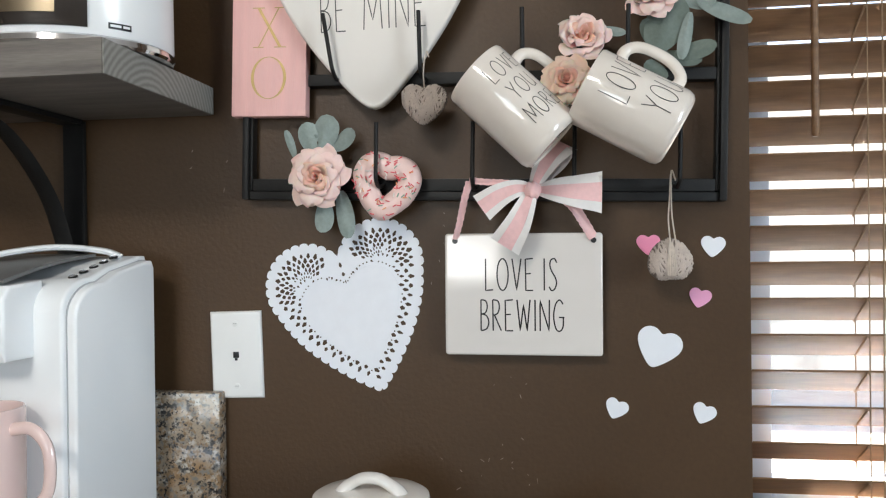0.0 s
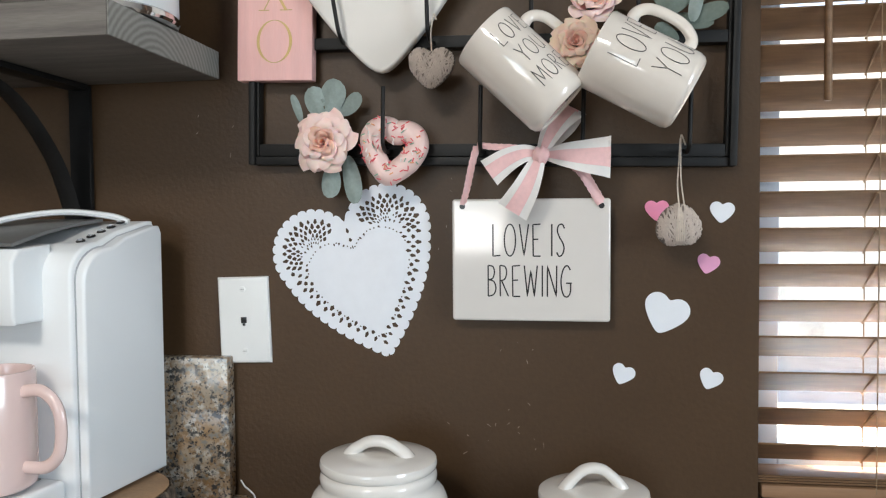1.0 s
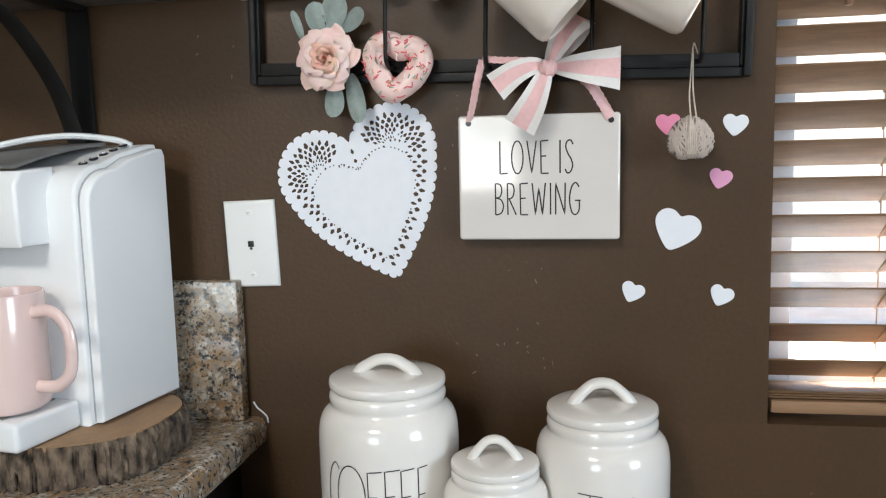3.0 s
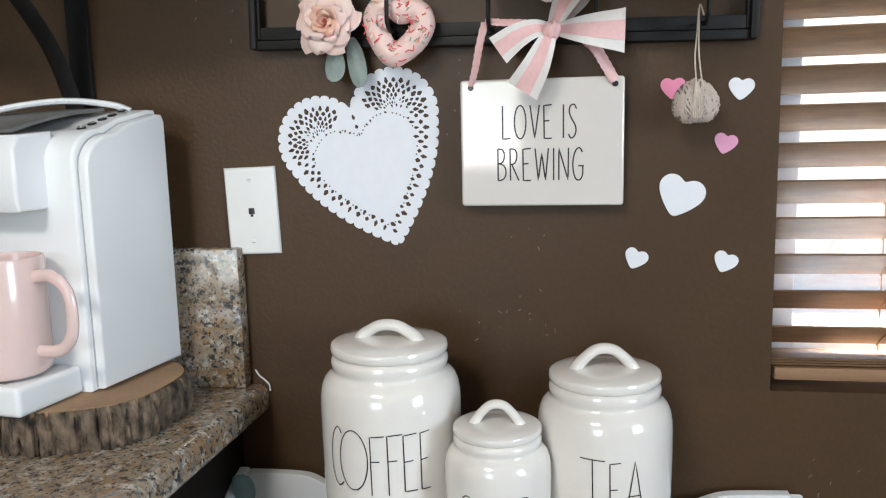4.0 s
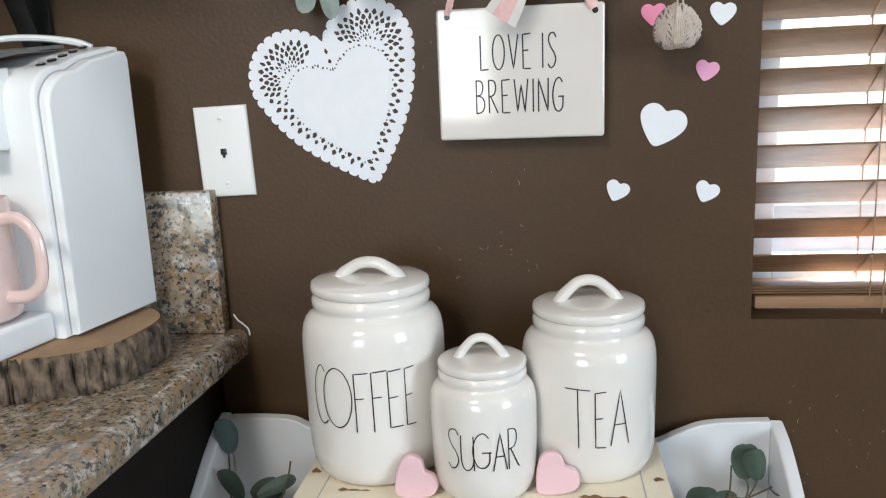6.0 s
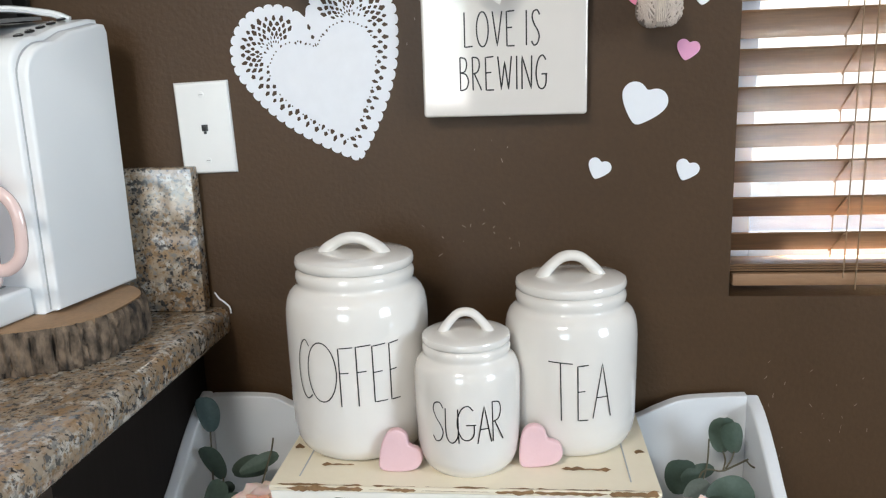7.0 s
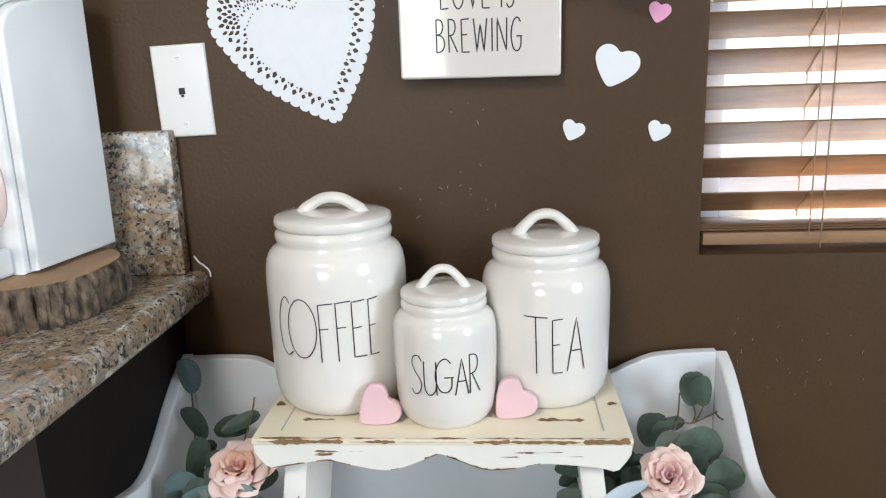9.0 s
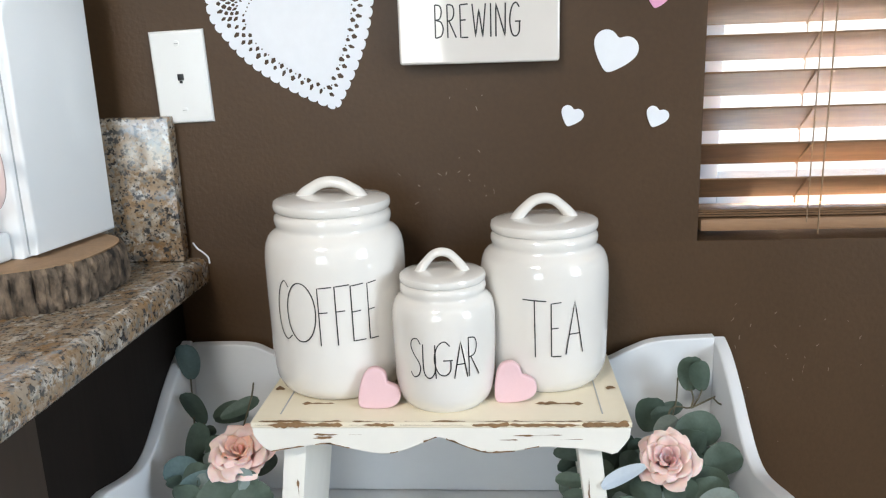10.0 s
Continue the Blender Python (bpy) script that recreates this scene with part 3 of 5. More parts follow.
def side_plate(profile, x0, x1, bevel=0.003):
    """A plate in the yz plane between x0 and x1."""
    bm = plate2d(profile, x1 - x0, 0)
    moved(bm, Matrix(((0, 1, 0, x0), (1, 0, 0, 0), (0, 0, 1, 0), (0, 0, 0, 1))))
    if bevel:
        es = [e for e in bm.edges if abs(e.verts[0].co.x - e.verts[1].co.x) < 1e-6]
        bmesh.ops.bevel(bm, geom=es, offset=bevel, segments=3, affect="EDGES", profile=0.5)
    return bm


def brewer():
    t = thing("coffee_maker", pose(-0.4775, 0.894, 0.9495, 0, 0, -8), "white single-serve coffee maker standing on a wood slice", "coffee maker")
    corner = [(-0.075 + 0.045 * (1 - math.cos(a)), 0.258 + 0.038 * math.sin(a)) for a in [k * math.pi / 2 / 8 for k in range(9)]]
    prof = [(-0.075, 0.0), *corner, (0.0, 0.307), (0.055, 0.319), (0.068, 0.319), (0.071, 0.309), (0.071, 0.0)]
    part("body", side_plate(prof, -0.08, 0.088, 0.004), M_WHITEPLASTIC, t)
    inner = [(-0.068, 0.003), *[(y + 0.007, z - 0.006) for y, z in corner], (0.0, 0.301), (0.055, 0.313), (0.065, 0.313), (0.07, 0.304), (0.07, 0.003)]
    part("seam", side_plate([(y + (-0.0012 if y < 0 else 0.0006), z + 0.0012) for y, z in inner], 0.0881, 0.0893, 0), M_SEAM, t, "thin grey seam")
    bm = side_plate(inner, 0.0885, 0.1, 0.0)
    for v in bm.verts:
        if v.co.x > 0.09:
            v.co.x += 0.004 * math.sin(max(0, min(1, (v.co.y + 0.068) / 0.138)) * math.pi)
    es = [e for e in bm.edges if all(v.co.x > 0.095 for v in e.verts)]
    bmesh.ops.bevel(bm, geom=es, offset=0.004, segments=3, affect="EDGES", profile=0.5)
    part("side_panel", bm, M_WHITEPLASTIC, t, "smooth white side panel")
    head = [(-0.112, 0.208), (-0.116, 0.218), (-0.116, 0.276), (-0.105, 0.290), (-0.06, 0.294), (-0.06, 0.208)]
    part("brew_head", side_plate(head, -0.08, 0.050, 0.004), M_WHITEPLASTIC, t)
    part("lid", sheet(lambda u, v: (-0.085 + 0.125 * u, -0.105 + 0.14 * v, 0.2965 + 0.026 * v + 0.004 * math.sin(v * 3.1)), 6, 10, 0.004), M_GREYPLASTIC, t, "dark grey lid")
    arc = smooth_line([(-0.09, -0.07, 0.302), (-0.05, -0.03, 0.322), (0.0, 0.01, 0.331), (0.05, 0.035, 0.326), (0.07, 0.045, 0.318)], 6)
    part("lid_handle", tube(arc, 0.006, 8, flat=0.7), M_WHITEPLASTIC, t)
    for k in range(5):
        y = -0.035 + 0.017 * k
        b = part("button", moved(lathe([(0, 0), (0.0052, 0), (0.0054, 0.0012), (0.0045, 0.002), (0, 0.002)], 20), pose(0.068, y, 0.2975 + (y + 0.03) * 0.31, 16, 0, 0)), M_INK, t, "small black button")
        part("button_ring", moved(lathe([(0.0028, 0), (0.0036, 0), (0.0036, 0.0006), (0.0028, 0.0006)], 16), pose(0.068, y - 0.0005, 0.2996 + (y + 0.03) * 0.31, 16, 0, 0)), M_CHROME, b)
    bm = box(-0.08, 0.076, -0.165, -0.076, 0.0, 0.032, 0.006, seg=3)
    part("drip_tray", bm, M_WHITEPLASTIC, t)
    part("tray_grille", box(-0.08, 0.05, -0.155, -0.085, 0.0325, 0.034, 0.0005), M_GREYPLASTIC, t, "grey drip grille")


brewer()


def hollow(R, H, wall=0.004, foot=0.006, flare=0.0):
    """A mug's profile: outside from the foot to the rim, and down the inside."""
    return [(0, 0.002), (R - foot - 0.004, 0.002), (R - foot - 0.002, 0.0), (R - foot, 0.0005), (R - 0.002, 0.004), (R, 0.010), (R, H * 0.5), (R + flare, H - 0.003), (R + flare - 0.0012, H), (R + flare - wall + 0.001, H), (R + flare - wall, H - 0.003), (R - wall, 0.012), (R - wall - 0.006, 0.007), (0, 0.006)]


def mug(name, m, R, H, material, label, handle, hr=0.006, group=""):
    t = thing(name, m, label, "mug", group)
    part("cup", lathe(hollow(R, H), 64), material, t)
    hz0, hz1, out = handle
    line = smooth_line([(R - 0.003, 0, hz1), (R + out * 0.55, 0, hz1 + 0.002), (R + out, 0, hz1 - 0.018), (R + out, 0, hz0 + 0.022), (R + out * 0.6, 0, hz0 + 0.003), (R - 0.003, 0, hz0)], 8)
    part("handle", tube(line, hr, 12, flat=0.75, up=(0, 1, 0)), material, t)
    return t


mug("pink_mug", pose(-0.466, 0.766, 0.9845, 0, 0, -8), 0.042, 0.127, M_PINKMUG, "glossy pale pink coffee mug on the drip tray", (0.026, 0.106, 0.044), 0.0068)


def cover_plate():
    t = thing("phone_jack_plate", pose(-0.2805, 0.9995, 1.1365, 0, -1.6, 0), "white phone jack cover plate screwed to the wall", "wall plate")
    bm = box(-0.035, 0.035, -0.0055, 0, -0.0572, 0.0572, 0)
    es = [e for e in bm.edges if all(v.co.y < -0.005 for v in e.verts)]
    bmesh.ops.bevel(bm, geom=es, offset=0.004, segments=3, affect="EDGES", profile=0.6)
    part("plate", bm, M_PLATE, t)
    part("jack", box(-0.004, 0.004, -0.0062, -0.005, -0.004, 0.004, 0.0005), M_INK, t, "dark jack socket")
    part("jack_slot", box(-0.0018, 0.0018, -0.0062, -0.005, -0.0075, -0.0042, 0.0003), M_INK, t)
    for z in (-0.041, 0.041):
        s = part("screw", moved(lathe([(0, 0), (0.0040, 0), (0.0036, 0.0010), (0, 0.0015)], 18), pose(0, -0.0052, z, 90)), M_PLATE, t, "slotted white screw")
        part("slot", box(-0.0025, 0.0025, -0.0068, -0.0058, z - 0.0003, z + 0.0003, 0), M_GREYPLASTIC, s)


cover_plate()


# ---- rack with hooks ----
def rack():
    t = thing("hook_rack", pose(0.0375, 0.985, 1.3325, 0, 1.35, 0), "worn black wooden wall rack with two rows of hooks", "rack")
    W = 0.301

    def rail(z0, z1, x0, x1, name="rail"):
        b = part(name, box(x0, x1, -0.004, 0.0135, z0, z1, 0.002), M_BLACK, t)
        return b

    for x0, x1 in ((-W, -W + 0.009), (W - 0.009, W)):
        part("stile", box(x0, x1, -0.008, 0.0135, 0.0, 0.34, 0.003), M_BLACK, t)
        i0, i1 = (x1, x1 + 0.004) if x0 < 0 else (x0 - 0.004, x0)
        part("bead", box(i0, i1, -0.003, 0.0135, 0.012, 0.33, 0.002), M_BLACK, t)
    rail(0.0, 0.011, -W + 0.0091, W - 0.0091)
    rail(0.0112, 0.027, -W + 0.0135, W - 0.0135)
    rail(0.145, 0.160, -W + 0.0135, W - 0.0135)
    rail(0.33, 0.34, -W + 0.0091, W - 0.0091)
    for z, xs in ((0.019, ((-0.115, 0), (0.002, 0), (0.121, 0), (0.240, 0))), (0.152, ((-0.170, -0.013), (-0.062, -0.003), (0.060, -0.002), (0.180, 0)))):
        for x, lean in xs:
            line = smooth_line([(x, 0.0, z), (x, -0.028, z - 0.004), (x, -0.044, z + 0.002), (x + lean * 0.15, -0.047, z + 0.012), (x + lean * 0.55, -0.047, z + 0.04), (x + lean, -0.047, z + 0.072)], 6)
            part("hook", tube(line, 0.0026, 10), M_BLACK, t, "thin black iron hook")


rack()


# ---- ceramics on the wall ----
def flat_place(y):
    return lambda u, v: Vector((u, y, v))


def brew_sign():
    t = thing("ceramic_sign", pose(0.0965, 0.976, 1.141, 1.0, 0.3, 0), "glossy ivory ceramic plaque hanging from a pink ribbon", "sign")
    w, h = 0.096, 0.150
    n = 6
    outline = []
    for cx, cz, a0 in ((w - 0.004, 0.004, -90), (w - 0.004, h - 0.004, 0), (-w + 0.004, h - 0.004, 90), (-w + 0.004, 0.004, 180)):
        outline += [(cx + 0.004 * math.cos(radians(a0 + 90 * k / n)), cz + 0.004 * math.sin(radians(a0 + 90 * k / n))) for k in range(n + 1)]
    part("plaque", plate2d(outline, 0.009, 0.0028), M_SIGN, t)
    bm = lettering("LOVE IS", lambda u, v: Vector((u - 0.002, -0.0004, v + 0.0995)), 0.087, 0.039, 0.0017)
    lettering("BREWING", lambda u, v: Vector((u - 0.001, -0.0004, v + 0.0495)), 0.101, 0.038, 0.0017, bm=bm)
    part("lettering", bm, M_INK, t, "thin black hand lettering")
    for x in (-0.083, 0.085):
        part("hole", moved(lathe([(0, 0), (0.0035, 0), (0.0035, 0.0006), (0, 0.0006)], 18), pose(x, -0.0003, 0.141, 90)), M_INK, t, "dark ribbon hole")


brew_sign()


def band(line, width, normal, mat_name, parent, name, label="", stripe=None, twist=0.0, scallop=0.0):
    """A cloth band along a line; width runs across line and normal."""
    P = smooth_line(line, 8)
    N = len(P)
    nrm = Vector(normal)

    def at(i, s, lift):
        d = (P[min(i + 1, N - 1)] - P[max(i - 1, 0)]).normalized()
        nn = nrm.normalized()
        side = d.cross(nn).normalized()
        w = width if not isinstance(width, tuple) else width[0] + (width[1] - width[0]) * i / (N - 1)
        if scallop:
            w *= 1 + scallop * math.sin(i * 2.4)
        a = twist * i / (N - 1)
        side = side * math.cos(a) + nn * math.sin(a)
        return P[i] + side * (w * s) + nn * (lift + 0.0012 * math.cos(s * 6 + i * 0.25))

    def build(s0, s1, lift, k):
        bm = bmesh.new()
        rows = [[bm.verts.new(at(i, s0 + (s1 - s0) * j / k, lift)) for j in range(k + 1)] for i in range(N)]
        for a, b in zip(rows, rows[1:]):
            for j in range(k):
                bm.faces.new((a[j], a[j + 1], b[j + 1], b[j]))
        bmesh.ops.recalc_face_normals(bm, faces=bm.faces[:])
        bmesh.ops.solidify(bm, geom=bm.faces[:], thickness=0.0005)
        return bm

    ob = part(name, build(-0.5, 0.5, 0, 8), mat_name, parent, label)
    if stripe:
        part("stripe", build(-0.24, 0.24, 0.0008, 4), stripe, ob, "pink centre stripe")
        part("stripe", build(-0.24, 0.24, -0.0008, 4), stripe, ob, "pink centre stripe")
    return ob


def bow():
    t = thing("ribbon_bow", pose(0.111, 0.953, 1.341), "white and pink striped ribbon bow tied above the plaque", "ribbon")
    f = (0, -1, 0)
    # upper loop, side loop, short end, long tail
    band([(0.002, -0.004, 0.006), (0.010, -0.014, 0.022), (0.021, -0.018, 0.040), (0.033, -0.014, 0.055)], (0.014, 0.040), f, M_RIBBONW, t, "upper_loop", "", M_RIBBONP, 0.12)
    band([(0.002, -0.001, 0.006), (0.014, 0.004, 0.020), (0.027, 0.004, 0.036), (0.036, -0.010, 0.054)], (0.014, 0.036), f, M_RIBBONW, t, "upper_loop", "", M_RIBBONP, -0.1)
    band([(0.006, -0.004, 0.001), (0.024, -0.016, -0.001), (0.050, -0.018, -0.003), (0.080, -0.010, -0.004)], (0.012, 0.050), f, M_RIBBONW, t, "side_loop", "", M_RIBBONP, 0.1)
    band([(0.006, -0.001, 0.001), (0.024, 0.004, 0.003), (0.05, 0.005, 0.003), (0.077, -0.008, -0.002)], (0.014, 0.036), f, M_RIBBONW, t, "side_loop", "", M_RIBBONP, -0.2)
    band([(-0.004, -0.004, 0.002), (-0.020, -0.011, 0.002), (-0.040, -0.013, -0.006), (-0.061, -0.011, -0.020)], (0.014, 0.036), f, M_RIBBONW, t, "short_end", "", M_RIBBONP, -0.1)
    band([(-0.003, -0.007, -0.004), (-0.009, -0.015, -0.020), (-0.019, -0.017, -0.042), (-0.034, -0.010, -0.066)], (0.016, 0.040), f, M_RIBBONW, t, "tail", "", M_RIBBONP, 0.05)
    bm = bmesh.new()
    bmesh.ops.create_icosphere(bm, subdivisions=3, radius=0.0105, matrix=pose(0, -0.006, 0))
    for v in bm.verts:
        v.co += Vector((0, 0, 1)) * 0.0016 * math.sin(v.co.x * 900) + Vector((0, -1, 0)) * 0.001 * noise.noise(v.co * 150)
    part("knot", bm, M_RIBBONP, t, "gathered pink knot")
    r = thing("hanging_ribbon", pose(0.036, 0.945, 1.353), "narrow pink ribbon with a lace edge looped over a hook", "ribbon")
    band([(0.0, 0, 0), (-0.008, 0.008, -0.025), (-0.015, 0.018, -0.05), (-0.021, 0.027, -0.069)], 0.0085, (0.35, -0.9, 0), M_RIBBONP, r, "ribbon_end", "", None, 0.2, 0.10)
    band([(0.0, 0, 0.002), (0.02, 0.0, -0.001), (0.045, 0.0, -0.003), (0.072, 0.004, -0.008)], 0.0075, (0, -1, 0.1), M_RIBBONP, r, "ribbon_end", "", None, 0.2, 0.10)
    band([(0.10, 0.018, -0.012), (0.122, 0.02, -0.03), (0.135, 0.024, -0.05), (0.146, 0.027, -0.069)], 0.012, (-0.1, -1, 0), M_RIBBONP, r, "ribbon_end", "", None, 0.3, 0.08)


bow()


def heart_plate():
    t = thing("heart_plaque", pose(-0.0845, 0.957, 1.570, 0, -1, 0), "glossy cream ceramic heart plaque with black lettering", "plaque")
    part("heart", plate2d(heart_line(0.262, 0.268, 96), 0.012, 0.004), M_CERAMIC, t)
    bm = lettering("BE", lambda u, v: Vector((u - 0.048, -0.0005, v - 0.001)), 0.031, 0.050, 0.0014)
    lettering("MINE", lambda u, v: Vector((u + 0.029, -0.0005, v + 0.001)), 0.077, 0.054, 0.0014, bm=bm)
    part("lettering", bm, M_INK, t, "thin black hand lettering")


heart_plate()


def xo_board():
    t = thing("letter_board", pose(-0.2240, 0.972, 1.4445, 0, 1.6, 0), "pink painted wooden board with carved gold letters", "sign")
    part("board", box(-0.0495, 0.0495, 0, 0.018, 0, 0.24, 0.002), M_PINKWOOD, t)

    def serif(lines, h):
        bm = bmesh.new()
        for pts, ws in lines:
            P = [Vector((x, -0.0006, z)) for x, z in pts]
            rows = []
            for i, p in enumerate(P):
                d = (P[min(i + 1, len(P) - 1)] - P[max(i - 1, 0)]).normalized()
                s = Vector((-d.z, 0, d.x)) * ws[min(i, len(ws) - 1)] / 2
                rows.append((bm.verts.new(p + s), bm.verts.new(p - s)))
            for a, b in zip(rows, rows[1:]):
                bm.faces.new((a[0], a[1], b[1], b[0]))
        return bm

    ring = [(0.0215 * math.sin(2 * math.pi * k / 40), 0.049 + 0.0265 * math.cos(2 * math.pi * k / 40)) for k in range(41)]
    wide = [0.0009 + 0.0030 * abs(math.sin(2 * math.pi * k / 40)) ** 1.5 for k in range(41)]
    x_lines = [([(-0.014, 0.138), (0.015, 0.088)], [0.0036]), ([(0.013, 0.138), (-0.014, 0.088)], [0.0016])]
    for cx, cz, hw in ((-0.014, 0.138, 0.008), (0.013, 0.138, 0.006), (0.015, 0.088, 0.008), (-0.014, 0.088, 0.007)):
        x_lines.append(([(cx - hw, cz), (cx + hw, cz)], [0.0013]))
    part("letter", serif(x_lines, 0), M_GOLD, t, "gold letter X")
    part("letter", serif([(ring, wide)], 0), M_GOLD, t, "gold letter O")


xo_board()


def on_mug(R, z0, a0):
    """Places text on the side of a mug; u round, v up."""
    r = R + 0.0003
    return lambda u, v: Vector((r * math.cos(a0 + u / r), r * math.sin(a0 + u / r), z0 + v))


def hung_mug(centre, axis, R, H, handle_turn, lines, label):
    """A mug whose base-to-rim axis is given; it hangs by its handle from a hook."""
    a = Vector(axis).normalized()
    front = Vector((0, -1, 0))
    front = (front - a * front.dot(a)).normalized()
    side = a.cross(front)
    m = Matrix((front, side, a)).transposed().to_4x4()
    m.translation = Vector(centre) - a * H / 2
    t = thing("hanging_mug", m, label, "mug", "mugs on the rack")
    part("cup", lathe(hollow(R, H), 64), M_MUG, t)
    ha = radians(handle_turn)
    c, s = math.cos(ha), math.sin(ha)
    line = smooth_line([(c * r, s * r, z) for r, z in ((R - 0.003, H * 0.80), (R + 0.016, H * 0.83), (R + 0.029, H * 0.70), (R + 0.029, H * 0.40), (R + 0.016, H * 0.22), (R - 0.003, H * 0.24))], 8)
    part("handle", tube(line, 0.0068, 12, flat=0.75, up=(-s, c, 0)), M_MUG, t)
    bm = bmesh.new()
    for word, z, w, h, turn in lines:
        lettering(word, on_mug(R, z, radians(turn)), w, h, 0.00095, bm=bm)
    part("lettering", bm, M_INK, t, "thin black hand lettering")


hung_mug((0.0925, 0.893, 1.429), (-0.0805, 0.0, 0.077), 0.0405, 0.1190, 112, (("LOVE", 0.096, 0.042, 0.021, 32), ("YOU", 0.066, 0.033, 0.021, 32), ("MORE", 0.036, 0.045, 0.022, 32)), "beige stoneware mug with three lines of lettering")
hung_mug((0.2195, 0.888, 1.4235), (-0.0953, 0.004, 0.053), 0.0435, 0.111, 108, (("LOVE", 0.077, 0.054, 0.033, 26), ("YOU", 0.032, 0.044, 0.031, 28)), "beige stoneware mug with two lines of lettering")


# ---- yarn hearts ----
def soft_heart(w, h, n, k):
    """A heart outline drawn towards an oval by k."""
    out = []
    for x, z in heart_line(w, h, n):
        a = math.atan2(z / h, x / w)
        out.append((x * (1 - k) + 0.5 * w * math.cos(a) * k, z * (1 - k) + 0.5 * h * math.sin(a) * k))
    return out


def puffy_heart(w, h, d, k=0.0, nu=40, nv=12):
    line = soft_heart(w, h, nu, k)
    bm = bmesh.new()
    rows = []
    for j in range(1, nv):
        a = math.pi * j / nv
        k, y = math.sin(a) ** 0.7, -math.cos(a) * d / 2
        rows.append([bm.verts.new((x * k, y, z * k)) for x, z in line])
    for a, b in zip(rows, rows[1:]):
        for i in range(nu):
            bm.faces.new((a[i], a[(i + 1) % nu], b[(i + 1) % nu], b[i]))
    bm.faces.new(rows[0][::-1])
    bm.faces.new(rows[-1])
    return bm


def yarn_heart(m, w, h, d, string, loops, seed, label, round_off=0.15):
    t = thing("yarn_heart", m, label, "ornament", "yarn hearts on the rack")
    rng = random.Random(seed)
    part("core", puffy_heart(w, h, d, round_off), M_YARNCORE, t)
    bm = bmesh.new()
    rim = sorted((math.atan2(z, x), math.hypot(x, z)) for x, z in soft_heart(w, h, 160, round_off))
    ang, rad = np.array([q[0] for q in rim]), np.array([q[1] for q in rim])
    for k in range(loops):
        a = rng.gauss(math.pi / 2, 0.5)
        off = rng.uniform(-0.9, 0.9)
        ca, sa = math.cos(a), math.sin(a)
        pts = []
        for i in range(40):
            s = -1 + 2 * i / 39
            x0, z0 = s * ca * w * 0.8 - off * sa * w * 0.48, s * sa * h * 0.8 + off * ca * h * 0.48
            rho = math.hypot(x0, z0) / float(np.interp(math.atan2(z0, x0), ang, rad))
            if rho < 0.985:
                pts.append((x0, -d * 0.5 * math.sqrt(max(0.0, 1 - rho ** (2 / 0.7))) - 0.0004, z0))
        if len(pts) > 4:
            tube(pts, rng.uniform(0.0007, 0.0011), 5, bm=bm)
    tagged(part("yarn_winding", bm, M_YARN, t, "wound yarn strands"), kind="stuff")
    part("hanging_string", tube(smooth_line(string, 6), 0.0009, 6), M_TWINE, t, "cream twine loop")
    return t


yarn_heart(pose(-0.0185, 0.95, 1.4465, 0, 3, 0), 0.058, 0.052, 0.03, [(0.0, -0.001, 0.018), (-0.001, -0.009, 0.04), (0.002, -0.012, 0.062), (0.005, -0.010, 0.056)], 70, 3, "taupe yarn-wrapped heart hanging from a hook")
yh = yarn_heart(pose(0.269, 0.96, 1.258, 0, 178, 0), 0.054, 0.052, 0.032, [(0.0, -0.012, -0.018), (0.001, -0.01, -0.045), (-0.001, -0.012, -0.07), (-0.003, -0.016, -0.098)], 70, 8, "taupe yarn-wrapped heart hanging upside down", 0.62)
part("hanging_string", tube(smooth_line([(-0.006, -0.012, -0.018), (-0.003, -0.012, -0.05), (-0.003, -0.014, -0.078), (-0.004, -0.017, -0.102), (-0.008, -0.018, -0.09)], 6), 0.0009, 6), M_TWINE, yh, "cream twine loop")
for k in range(5):
    part("tied_string", tube(smooth_line([(-0.003 + 0.002 * k, -0.0165, 0.019), (-0.004 + 0.002 * k, -0.0175, 0.0), (-0.001 + 0.0006 * k, -0.0165, -0.02)], 5), 0.0008, 5), M_TWINE, yh)


